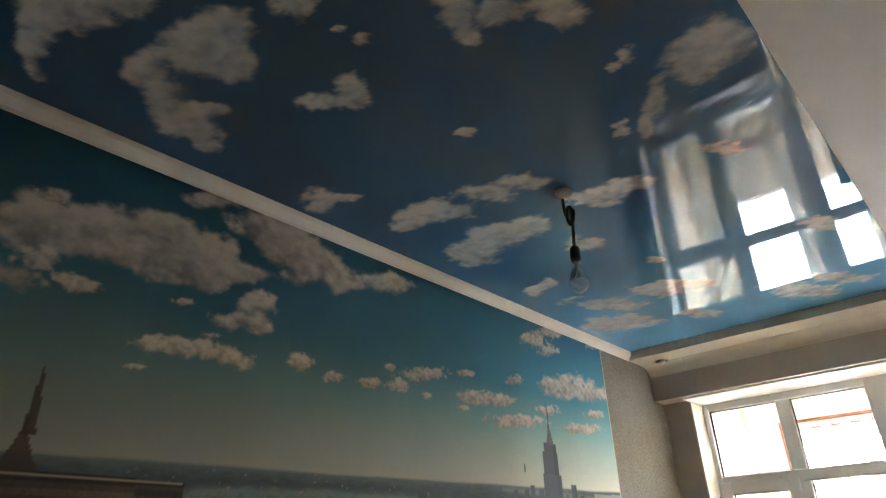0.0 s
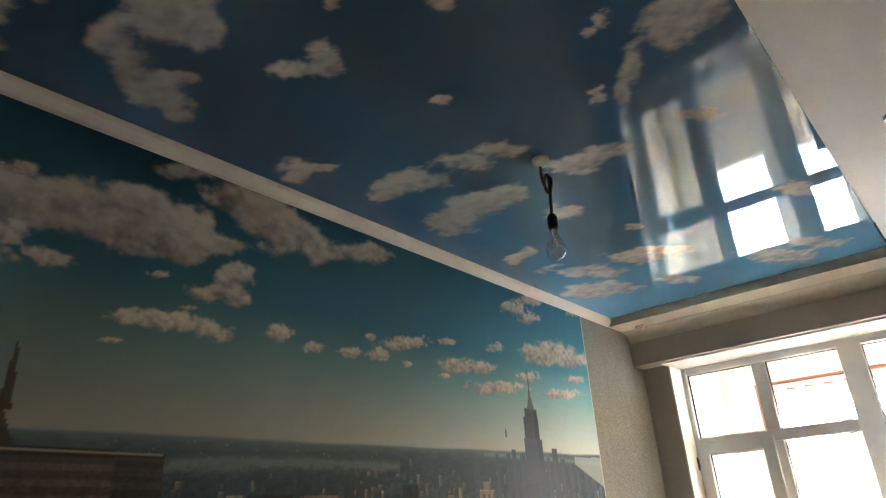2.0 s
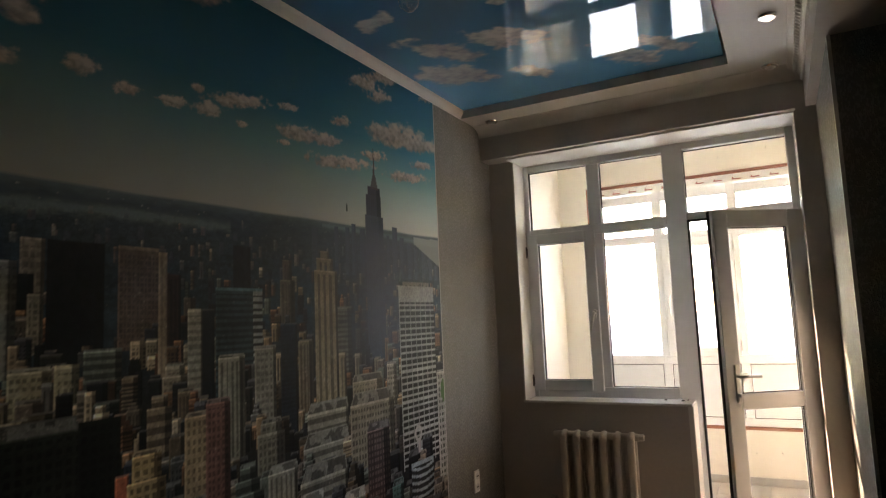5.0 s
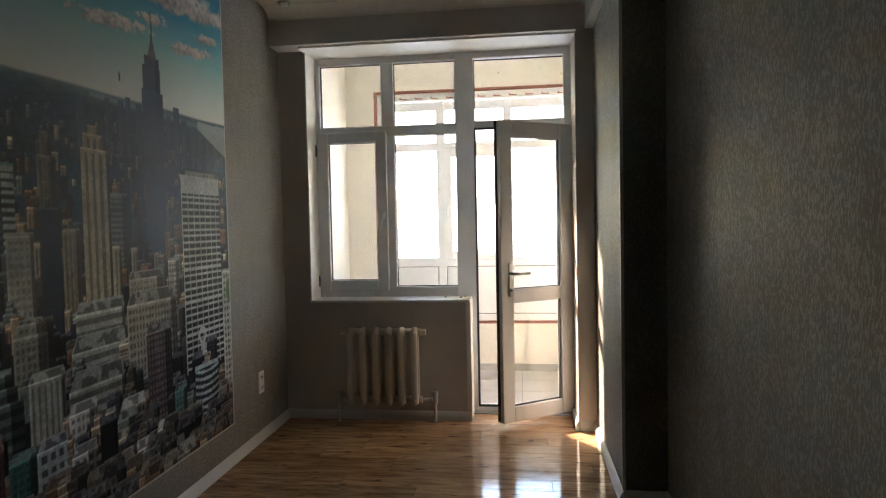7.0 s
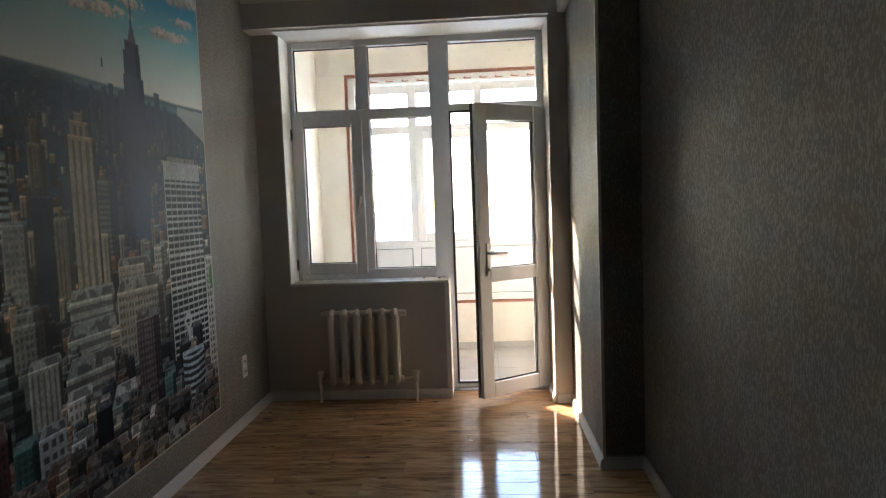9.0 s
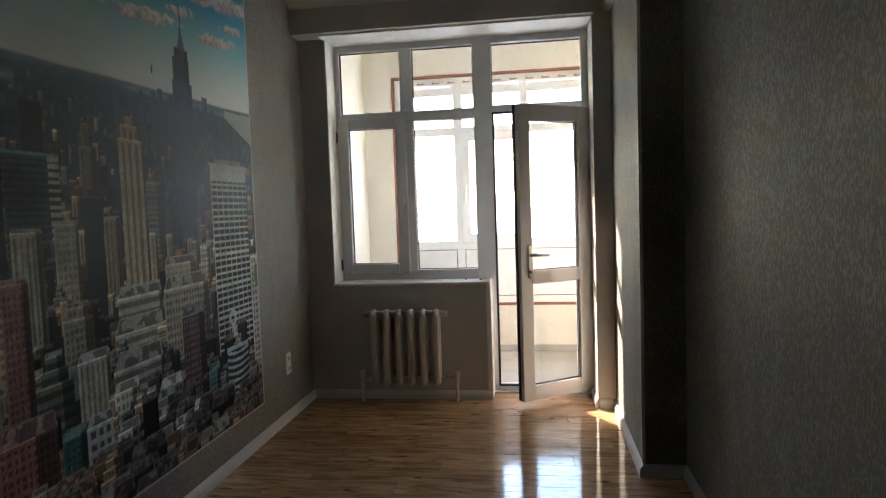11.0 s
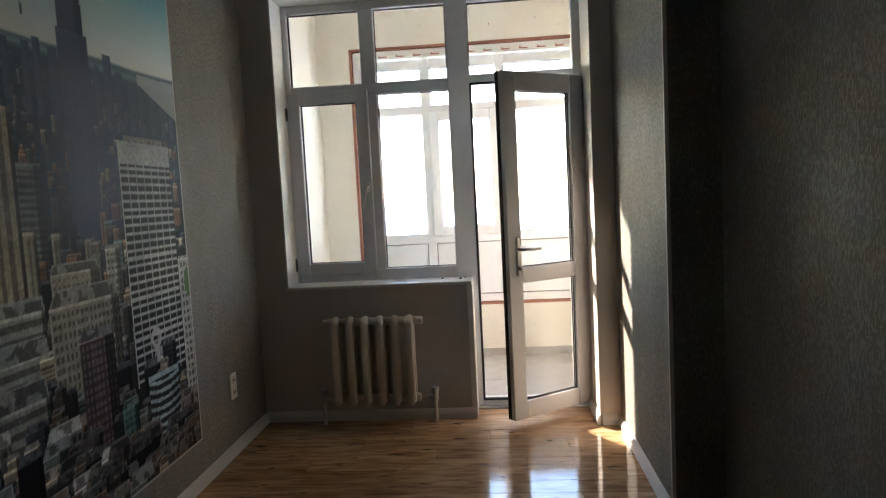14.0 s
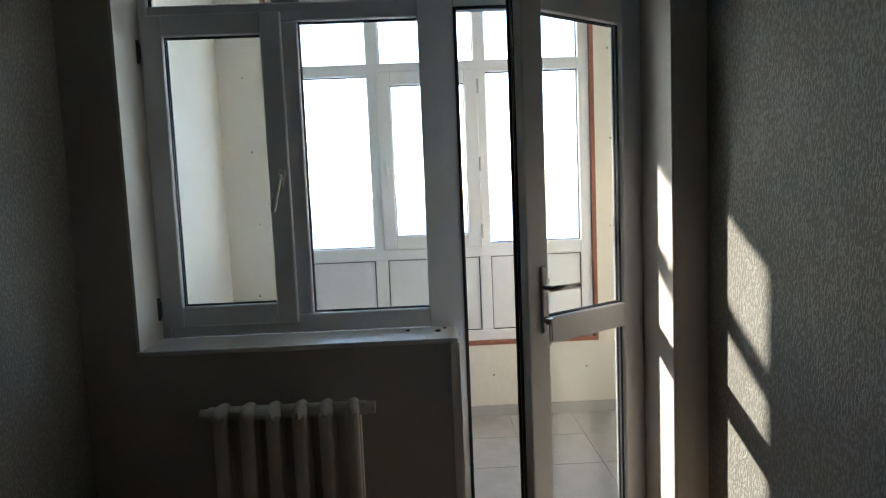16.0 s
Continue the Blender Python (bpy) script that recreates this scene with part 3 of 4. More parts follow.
    put(2.43, 2.57, 1.427, 0.971, (0.3, 0.29, 0.25), "ribs", (0.026, 0.03), 0.55, 0.2)
    put(2.45, 2.55, 1.498, 1.417, (0.3, 0.29, 0.25), "ribs", (0.02, 0.03), 0.5, 0.2)
    put(2.47, 2.53, 1.539, 1.488, (0.3, 0.29, 0.25), "plain")
    put(2.63, 2.76, 1.454, 1.099, (0.3, 0.29, 0.26), "grid", (0.026, 0.03), 0.7, 0.15)
    put(2.91, 3.01, 1.470, 1.044, (0.25, 0.22, 0.18), "ribs", (0.022, 0.03), 0.6, 0.3)
    put(2.64, 2.81, 1.129, 0.845, (0.25, 0.24, 0.21), "grid", (0.026, 0.03), 0.6, 0.3, steps=1)
    # pale blocks, right half
    put(3.32, 3.6, 1.238, 1.035, (0.34, 0.3, 0.25), "grid", (0.026, 0.03), 0.6, 0.2)
    put(3.35, 3.41, 1.381, 1.188, (0.3, 0.27, 0.23), "ribs", (0.02, 0.03), 0.6, 0.3)
    put(3.53, 3.59, 1.347, 1.185, (0.3, 0.27, 0.23), "ribs", (0.02, 0.03), 0.6, 0.3)
    put(3.65, 3.75, 1.304, 0.980, (0.36, 0.33, 0.29), "grid", (0.024, 0.03), 0.5, 0.3)
    put(3.3, 3.71, 1.115, 0.750, (0.31, 0.28, 0.24), "grid", (0.026, 0.04), 0.5, 0.12)
    put(3.44, 3.66, 0.962, 0.475, (0.1, 0.075, 0.075), "grid", (0.026, 0.034), 1.9, 0.3, roof=3.5)
    put(3.67, 3.79, 0.624, 0.320, (0.12, 0.2, 0.19), "grid", (0.03, 0.03), 0.6, 0.3)
    put(3.22, 3.41, 0.652, 0.388, (0.5, 0.48, 0.44), "grid", (0.03, 0.045), 0.35, 0.35, roof=1.8)
    put(3.08, 3.2, 0.635, 0.270, (0.02, 0.02, 0.025), "plain", roof=6)
    put(2.9, 3.07, 0.729, 0.536, (0.5, 0.48, 0.44), "grid", (0.03, 0.04), 0.5, 0.3, roof=1.9)
    put(2.91, 3.06, 0.556, 0.272, (0.42, 0.43, 0.42), "grid", (0.04, 0.045), 0.4, 0.4, roof=2.0)
    put(3.31, 3.47, 0.427, 0.245, (0.48, 0.46, 0.43), "grid", (0.03, 0.04), 0.3, 0.4, roof=2.0)
    put(3.5, 3.63, 0.475, 0.242, (0.46, 0.45, 0.42), "grid", (0.03, 0.04), 0.3, 0.4, roof=2.0)
    put(2.73, 2.89, 0.641, 0.275, (0.36, 0.38, 0.38), "grid", (0.045, 0.05), 0.3, 0.0)
    put(2.6, 2.73, 0.643, 0.278, (0.06, 0.14, 0.12), "grid", (0.03, 0.03), 0.6, 0.3, roof=2.4)
    put(2.7, 2.89, 0.905, 0.600, (0.33, 0.32, 0.29), "ribs", (0.03, 0.03), 0.6, 0.12, roof=1.9)
    put(2.49, 2.68, 0.969, 0.645, (0.17, 0.19, 0.17), "bands", (0.03, 0.05), 0.5, 0.35, steps=2, roof=2.0)
    put(2.37, 2.49, 1.256, 0.597, (0.27, 0.16, 0.14), "grid", (0.022, 0.028), 0.6, 0.25)
    put(2.31, 2.58, 0.708, 0.282, (0.3, 0.16, 0.14), "grid", (0.028, 0.034), 0.5, 0.4, roof=1.9)
    # nearer the start of the wall
    put(0.606, 1.28, 1.977, 0.978, (0.15, 0.12, 0.1), "bands", (0.03, 0.042), 0.6, 0.0, roof=0.3)
    put(1.28, 1.44, 1.970, 0.971, (0.075, 0.065, 0.06), "bands", (0.03, 0.042), 0.7, 0.0, roof=0.4)
    put(1.47, 1.56, 1.789, 1.272, (0.42, 0.23, 0.15), "ribs", (0.03, 0.03), 0.75, 0.12)
    put(1.58, 1.66, 1.777, 1.422, (0.3, 0.3, 0.28), "grid", (0.02, 0.03), 0.7, 0.3)
    put(1.67, 1.74, 1.847, 1.674, (0.32, 0.29, 0.25), "grid", (0.02, 0.03), 0.7, 0.2)
    put(1.61, 1.71, 1.736, 1.574, (0.02, 0.025, 0.03), "plain")
    put(1.69, 1.74, 1.674, 1.492, (0.3, 0.28, 0.24), "grid", (0.016, 0.02), 0.6, 0.2)
    put(1.75, 1.94, 1.850, 1.449, (0.01, 0.013, 0.017), "plain", roof=1.5)
    put(1.99, 2.15, 1.846, 1.485, (0.19, 0.15, 0.13), "grid", (0.016, 0.02), 0.7, 0.0, roof=1.7)
    put(2.15, 2.19, 1.834, 1.321, (0.34, 0.28, 0.23), "ribs", (0.02, 0.02), 0.8, 0.0, roof=1.2)
    put(2.19, 2.25, 1.757, 1.442, (0.07, 0.045, 0.04), "ribs", (0.02, 0.02), 0.6, 0.25)
    put(2.28, 2.35, 1.623, 1.258, (0.36, 0.34, 0.3), "bands", (0.02, 0.03), 0.7, 0.1)
    put(2.35, 2.41, 1.622, 1.257, (0.02, 0.025, 0.03), "plain")
    put(1.64, 1.77, 1.441, 1.269, (0.36, 0.33, 0.26), "grid", (0.02, 0.03), 0.55, 0.2, roof=1.6)
    put(1.78, 1.86, 1.449, 1.267, (0.36, 0.33, 0.26), "grid", (0.02, 0.03), 0.55, 0.3, roof=1.6)
    put(1.87, 2.01, 1.488, 1.285, (0.2, 0.22, 0.2), "bands", (0.02, 0.03), 0.5, 0.2, roof=2.2)
    put(1.51, 1.86, 1.249, 0.661, (0.035, 0.04, 0.035), "grid", (0.03, 0.035), 0.5, 0.0, roof=2.6)
    put(1.86, 2.01, 1.265, 0.656, (0.02, 0.024, 0.022), "grid", (0.03, 0.035), 0.5, 0.0, roof=1.0)
    put(2.03, 2.19, 1.120, 0.552, (0.44, 0.34, 0.22), "grid", (0.03, 0.035), 0.5, 0.25, steps=1, roof=1.6)
    put(1.99, 2.04, 1.060, 0.553, (0.42, 0.18, 0.12), "plain")
    put(2.27, 2.43, 1.217, 0.750, (0.38, 0.3, 0.22), "grid", (0.025, 0.035), 0.6, 0.25)
    put(2.29, 2.41, 1.257, 1.196, (0.38, 0.3, 0.22), "ribs", (0.025, 0.035), 0.6, 0.25)
    put(2.17, 2.28, 1.412, 1.209, (0.34, 0.3, 0.25), "grid", (0.02, 0.03), 0.6, 0.3, steps=1)
    put(2.11, 2.21, 1.311, 1.058, (0.3, 0.25, 0.2), "bands", (0.02, 0.045), 0.5, 0.3, steps=1)
    for row in sorted(todo, key=lambda r: -r[0]):
        tower(row[1], row[2], row[3], row[0], row[4], row[5], row[6], row[7], row[8], row[9], row[10], row[11])
    # the river shows again between the farther blocks
    bend = HZ - V - 0.105 - 0.018 * np.sin(U * 2.6) - 0.02 * (n - 0.5)
    water = np.exp(-(bend / 0.014) ** 2) * smooth01(2.5, 2.2, U) * smooth01(1.42, 1.5, U)
    blend(img, (0.2, 0.29, 0.3), np.clip(water, 0, 1) * 0.75)
    # deep shade between the blocks
    low = smooth01(1.95, 1.7, V)[..., None]
    img += (np.array((1.72, 1.84, 1.86)) * np.clip(img, 0, 1) ** 1.45 - img) * low
    # fine glitter of windows and roofs
    fine = fbm(U, V, 130, 2, 91)
    img *= (1 + (fine[..., None] - 0.37) * 1.1 * smooth01(2.0, 1.9, V)[..., None])
    blend(img, (0.6, 0.54, 0.48), smooth01(0.6, 0.7, fine) * smooth01(1.95, 1.5, V) * 0.3 * smooth01(0.03, 0.12, img[..., 1]))
    # haze thickening towards the horizon, cooler to the far side
    veil = smooth01(1.0, 1.95, V) * smooth01(2.02, 1.96, V - 0.02 * U + 0.03)
    for c, k in enumerate((0.085, 0.115, 0.14)):
        img[..., c] += (k - img[..., c]) * veil * np.interp(U, (1.2, 3.2), (0.15, 0.36))
    # soot and small clutter of roofs, at street scale
    img *= (0.7 + 0.6 * fbm(U * 1.3, V, 42, 4, 63))[..., None] ** smooth01(2.0, 1.85, V)[..., None]
    # the block of haze in front of the tall spire
    blend(img, (0.12, 0.14, 0.2), 0.55 * np.exp(-((U - 3.6) / 0.32) ** 2) * smooth01(1.2, 1.55, V) * smooth01(2.1, 1.95, V) * (((U < 3.8) | (V > 1.79)) * 1.0))
    # spires: the tall one over the far blocks, and the crown over the flat dark roof
    for yc, z0, z1, wd, c in ((3.575, 2.3, 2.41, 0.075, (0.1, 0.1, 0.12)), (3.575, 2.4, 2.545, 0.014, (0.1, 0.1, 0.12)), (0.955, 1.96, 2.13, 0.13, (0.08, 0.06, 0.05)), (0.965, 2.07, 2.265, 0.034, (0.08, 0.06, 0.05)), (3.31, 2.14, 2.2, 0.008, (0.04, 0.05, 0.06))):
        k = np.clip((z1 - V) / (z1 - z0), 0, 1)
        m = (np.abs(U - yc) < wd / 2 * k ** (1.7 if wd > 0.1 else 0.8) + 0.0015) & (V > z0) & (V < z1)
        blend(img, c, m * 0.9)
    # pale water and a tree by the edge of the paper
    blend(img, (0.42, 0.48, 0.46), ((U > 4.0) & (V < HZ - 0.03) & (V > 1.89 + (4.33 - U) * 0.4)) * 0.7)
    leaf = smooth01(1.25, 0.7, np.hypot((U - 4.31) / 0.04, (V - 1.07) / 0.09) + (0.5 - fbm(U, V, 60, 2, 12)) * 1.5)
    blend(img, (0.07, 0.15, 0.05), leaf)
    # white paper edge
    blend(img, (0.6, 0.57, 0.52), ((U > 4.322) | (V < 0.247)) * 0.9)
    # ring on the round tower
    r = np.hypot(U - 3.975, (V - 0.865) * 0.9)
    blend(img, (0.5, 0.48, 0.45), (np.abs(r - 0.035) < 0.009) * 0.9)
    m = (np.abs(U - 3.98) < 0.012) & (V > 0.75) & (V < 0.83)
    blend(img, (0.45, 0.42, 0.4), m * 1.0)
    # pale parapet on the flat dark roof
    blend(img, (0.4, 0.36, 0.3), ((U > 0.9) & (U < 1.43) & (np.abs(V - 1.972) < 0.004)) * 0.8)
    return img


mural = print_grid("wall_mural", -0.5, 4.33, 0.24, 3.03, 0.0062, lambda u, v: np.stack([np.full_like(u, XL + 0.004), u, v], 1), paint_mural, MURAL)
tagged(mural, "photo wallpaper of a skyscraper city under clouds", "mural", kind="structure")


def paint_sky(U, V):
    img = np.zeros(U.shape + (3,))
    # base blue by distance along the room, palest at the window end
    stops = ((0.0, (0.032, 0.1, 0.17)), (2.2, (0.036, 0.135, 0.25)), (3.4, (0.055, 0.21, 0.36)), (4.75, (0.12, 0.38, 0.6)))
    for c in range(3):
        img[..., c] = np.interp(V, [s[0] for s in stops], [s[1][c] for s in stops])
    img *= (0.9 + 0.2 * fbm(U, V, 1.7, 3, 15))[..., None]
    count = itertools.count(300, 9)

    def bank(*lobes):
        clouds(img, U, V, lobes, (0.58, 0.6, 0.58), (0.24, 0.28, 0.32), next(count), up=-1.0)

    bank((-1.53, 0.66, 0.126, 0.079, 22), (-1.69, 0.65, 0.158, 0.043, -14), (-1.38, 0.76, 0.092, 0.054, 28))
    bank((-1.31, 1.00, 0.137, 0.085, -4), (-1.37, 1.11, 0.091, 0.062, -20), (-1.40, 0.97, 0.109, 0.093, -11), (-1.59, 0.92, 0.104, 0.057, -4), (-1.68, 1.01, 0.124, 0.064, -16), (-1.74, 1.12, 0.130, 0.101, -8), (-1.80, 1.23, 0.093, 0.057, -21), (-1.61, 1.15, 0.055, 0.032, 32))
    bank((-1.06, 1.08, 0.069, 0.057, 7))
    bank((-1.31, 1.40, 0.106, 0.056, 42), (-1.20, 1.39, 0.067, 0.053, -35), (-1.23, 1.46, 0.069, 0.044, -33))
    bank((-1.04, 1.22, 0.025, 0.014, 30))
    bank((-1.02, 1.29, 0.032, 0.026, -7))
    bank((-1.09, 1.84, 0.039, 0.032, 45))
    bank((-0.77, 1.42, 0.078, 0.072, -44), (-0.66, 1.49, 0.085, 0.070, 45), (-0.54, 1.61, 0.079, 0.061, 82), (-0.79, 1.51, 0.033, 0.026, 72))
    bank((-1.71, 2.17, 0.095, 0.087, -45), (-1.52, 2.19, 0.149, 0.089, 47), (-1.29, 2.22, 0.149, 0.088, 49), (-1.13, 2.26, 0.100, 0.070, 52))
    bank((-1.70, 2.62, 0.161, 0.133, -77), (-1.49, 2.58, 0.164, 0.120, 63), (-1.33, 2.59, 0.115, 0.090, 80))
    bank((-1.26, 2.92, 0.141, 0.095, 76))
    bank((-1.84, 1.77, 0.131, 0.073, -32), (-1.75, 1.82, 0.075, 0.041, 41))
    bank((-0.99, 2.58, 0.150, 0.082, 51), (-0.83, 2.59, 0.114, 0.069, 55))
    bank((-0.36, 2.06, 0.129, 0.092, 89), (-0.24, 2.04, 0.119, 0.077, -86), (-0.52, 2.16, 0.119, 0.042, -63), (-0.61, 2.25, 0.108, 0.028, -65))
    bank((-0.69, 2.22, 0.067, 0.032, -65))
    bank((-0.49, 1.89, 0.046, 0.027, -66), (-0.55, 1.91, 0.027, 0.022, 82))
    bank((-1.58, 3.74, 0.288, 0.110, 54), (-1.29, 3.75, 0.219, 0.097, 58), (-1.10, 3.78, 0.206, 0.085, 54))
    bank((-1.77, 4.07, 0.243, 0.136, 61), (-1.59, 4.12, 0.204, 0.110, 61))
    bank((-1.27, 4.30, 0.166, 0.083, 62))
    bank((-0.67, 4.39, 0.267, 0.116, 62), (-0.45, 4.34, 0.215, 0.087, 57))
    bank((-0.36, 3.56, 0.129, 0.069, 66))
    bank((-0.47, 2.60, 0.130, 0.051, 50))
    bank((-1.78, 3.24, 0.101, 0.072, -76), (-1.66, 3.20, 0.070, 0.059, -89))
    bank((-1.10, 3.35, 0.065, 0.041, 76))
    bank((-0.9, 0.2, 0.25, 0.2, 0))
    bank((-1.3, -0.4, 0.35, 0.2, 20))
    bank((-0.6, -1.0, 0.3, 0.3, 0))
    return img


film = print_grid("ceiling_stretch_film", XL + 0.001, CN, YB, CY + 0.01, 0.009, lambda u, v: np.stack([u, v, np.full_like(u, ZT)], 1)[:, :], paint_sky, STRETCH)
tagged(film, "glossy stretch ceiling printed with a cloudy blue sky", "ceiling", kind="structure")


# ---------------------------------------------------------------- skirting
def skirting(name, a, b, side):
    bm = bmesh.new()
    sweep(bm, [(0, 0), (0.022, 0), (0.022, 0.035), (0.016, 0.052), (0.006, 0.065), (0, 0.067)], a, b, side)
    built(name, bm, SKIRT, "pale grey plastic skirting board with a joint", "skirting")


skirting("baseboard_west", (XL, YB, 0), (XL, 3.4, 0), (1, 0, 0))
skirting("baseboard_west_far", (XL, 3.403, 0), (XL, YW, 0), (1, 0, 0))
skirting("baseboard_window", (XL, YW, 0), (OM, YW, 0), (0, -1, 0))
skirting("baseboard_pilaster", (OR, YP, 0), (XR - 0.02, YP, 0), (0, -1, 0))
skirting("baseboard_pilaster_side", (OR - 0.01, YP - 0.02, 0), (OR - 0.01, YF, 0), (-1, 0, 0))
skirting("baseboard_east", (XR, YS - 0.022, 0), (XR, YP, 0), (-1, 0, 0))
skirting("baseboard_step", (XR, YS, 0), (XN, YS, 0), (0, -1, 0))
skirting("baseboard_near", (XN, YB, 0), (XN, YS, 0), (-1, 0, 0))


# ---------------------------------------------------------------- balcony window and door
def bar_frame(bm, x0, x1, z0, z1, w, y0, y1, bevel=0.006):
    """Four mitred-looking bars round an opening; w is the bars' width."""
    box(bm, x0, x0 + w, y0, y1, z0, z1, bevel)
    box(bm, x1 - w, x1, y0, y1, z0, z1, bevel)
    box(bm, x0 + w, x1 - w, y0 + 0.001, y1 - 0.001, z0, z0 + w, bevel)
    box(bm, x0 + w, x1 - w, y0 + 0.001, y1 - 0.001, z1 - w, z1, bevel)


def pane(parent, x0, x1, z0, z1, y, name="pane"):
    p = part(name, boxes((x0, x1, y, y + 0.006, z0, z1)), GLASS, parent, "clear window glass")
    p.visible_shadow = False
    b = bmesh.new()
    for yy in (y - 0.009, y + 0.009):
        bar_frame(b, x0 - 0.001, x1 + 0.001, z0 - 0.001, z1 + 0.001, 0.006, yy, yy + 0.006, 0)
    part("glazing_bead", b, RUBBER, parent, "thin black glazing gasket")
    return p


win = tagged(thing("window_1", "", "window"), "white plastic window with a tilt sash and fanlights", "window", kind="structure")
bm = bmesh.new()
F0, F1 = YF, YF + 0.07
box(bm, OL + 0.012, -1.752, F0, F1, ZS, ZB - 0.012, 0.006)
box(bm, 0.127, OR - 0.01, F0, F1, 0.0, ZB - 0.012, 0.006)
box(bm, -1.752, 0.127, F0 + 0.001, F1, 2.71, ZB - 0.012, 0.006)
box(bm, -1.752, -0.69, F0 + 0.001, F1, ZS, 0.98, 0.006)
box(bm, -0.69, -0.545, F0 - 0.002, F1, 0.0, ZB - 0.014, 0.006)
box(bm, -1.752, -0.69, F0 + 0.002, F1, 2.155, 2.23, 0.006)
box(bm, -0.545, 0.132, F0 + 0.002, F1, 2.185, 2.24, 0.006)
box(bm, -1.295, -1.167, F0 + 0.003, F1, 0.98, 2.155, 0.006)
box(bm, -1.265, -1.167, F0 + 0.003, F1, 2.23, 2.71, 0.006)
box(bm, -0.545, 0.127, F0 + 0.01, F1 + 0.03, 0.0, 0.045, 0.004)
part("window_frame", bm, PVC, win)
pane(win, -1.752, -1.265, 2.23, 2.71, F0 + 0.035)
pane(win, -1.167, -0.69, 2.23, 2.71, F0 + 0.035)
pane(win, -0.545, 0.132, 2.24, 2.705, F0 + 0.035)
pane(win, -1.167, -0.685, 0.98, 2.155, F0 + 0.035)
bm = bmesh.new()
bar_frame(bm, -1.775, -1.228, 0.95, 2.19, 0.083, F0 - 0.02, F0 + 0.045)
sash = part("sash", bm, PVC, win, "white opening sash")
pane(sash, -1.692, -1.311, 1.033, 2.107, F0 + 0.012)
bm = bmesh.new()
box(bm, -1.275, -1.245, F0 - 0.034, F0 - 0.02, 1.5, 1.57, 0.006)
tube(bm, (-1.26, F0 - 0.03, 1.54), (-1.26, F0 - 0.062, 1.54), 0.009)
box(bm, -1.271, -1.249, F0 - 0.072, F0 - 0.056, 1.40, 1.555, 0.007)
bmesh.ops.rotate(bm, verts=bm.verts, cent=(-1.26, F0, 1.535), matrix=Matrix.Rotation(radians(14), 3, "Y"))
part("handle", bm, PLASTIC, sash, "white plastic lever handle")
for z in (1.03, 2.05):
    bm = bmesh.new()
    tube(bm, (-1.786, F0 - 0.026, z - 0.045), (-1.786, F0 - 0.026, z + 0.045), 0.008)
    box(bm, -1.79, -1.775, F0 - 0.03, F0 - 0.02, z - 0.03, z + 0.03, 0.002)
    part("hinge", bm, WORN, sash, "scuffed dark metal hinge")
# black seal round the doorway
bm = bmesh.new()
box(bm, -0.547, -0.533, F0 - 0.006, F0 + 0.03, 0.045, 2.185)
box(bm, -0.533, 0.127, F0 - 0.006, F0 + 0.03, 2.172, 2.186)
box(bm, -0.533, 0.127, F0 - 0.006, F0 + 0.02, 0.045, 0.058)
part("door_seal", bm, RUBBER, win, "black rubber door seal")

# door leaf, built along x from its hinge, then swung inwards
DW = 0.655
door = tagged(thing("door_1", "", "door", (OR - 0.005, YF - 0.025, 0)), "white plastic glazed balcony door standing ajar", "door", kind="structure")
bm = bmesh.new()
D0, D1 = -0.028, 0.03
box(bm, -DW, -DW + 0.1, D0, D1, 0.04, 2.178, 0.006)
box(bm, -0.135, 0, D0, D1, 0.04, 2.178, 0.006)
box(bm, -DW + 0.1, -0.135, D0 + 0.001, D1 - 0.001, 2.065, 2.178, 0.006)
box(bm, -DW + 0.1, -0.135, D0 + 0.001, D1 - 0.001, 0.895, 0.99, 0.006)
box(bm, -DW + 0.1, -0.135, D0 + 0.001, D1 - 0.001, 0.04, 0.15, 0.006)
part("leaf", bm, PVC, door)
pane(door, -DW + 0.1, -0.135, 0.99, 2.065, 0.0)
pane(door, -DW + 0.1, -0.135, 0.15, 0.895, 0.0)
part("leaf_seal", boxes((-DW - 0.003, -DW, D1 - 0.022, D1 - 0.01, 0.04, 2.178), (-DW - 0.006, -DW + 0.012, D1, D1 + 0.006, 0.04, 2.178)), RUBBER, door, "black rubber edge seal and lock rail")
bm = bmesh.new()
px = -DW + 0.07
box(bm, px - 0.014, px + 0.014, D0 - 0.012, D0, 0.94, 1.18, 0.005)
plate = part("handle_plate", bm, METAL, door, "satin steel backplate")
for s in (1, -1):
    bm = bmesh.new()
    y0 = D0 - 0.01 if s > 0 else D1
    y1 = D0 - 0.05 if s > 0 else D1 + 0.05
    tube(bm, (px, y0, 1.105), (px, y1, 1.105), 0.01)
    tube(bm, (px - 0.008, y1, 1.105), (px + 0.135, y1, 1.102), 0.0105)
    part("lever", bm, METAL, plate, "satin steel lever handle", True)
bm = bmesh.new()
tube(bm, (px, D0 - 0.012, 0.99), (px, D0 - 0.022, 0.99), 0.012)
lathe(bm, [(0.003, 0), (0.013, 0.001), (0.013, 0.022), (0.003, 0.023)], (px, D0 - 0.03, 0.975), 12)
box(bm, px - 0.003, px + 0.003, D0 - 0.034, D0 - 0.028, 0.9, 0.975, 0.001)
box(bm, px + 0.006, px + 0.011, D0 - 0.036, D0 - 0.031, 0.915, 0.975, 0.001)
part("key", bm, METAL, plate, "small bunch of keys in the lock")
for z in (0.35, 1.15, 1.95):
    bm = bmesh.new()
    tube(bm, (0.01, D0 - 0.016, z - 0.07), (0.01, D0 - 0.016, z + 0.07), 0.012)
    part("hinge", bm, RUBBER, door, "dark hinge barrel")
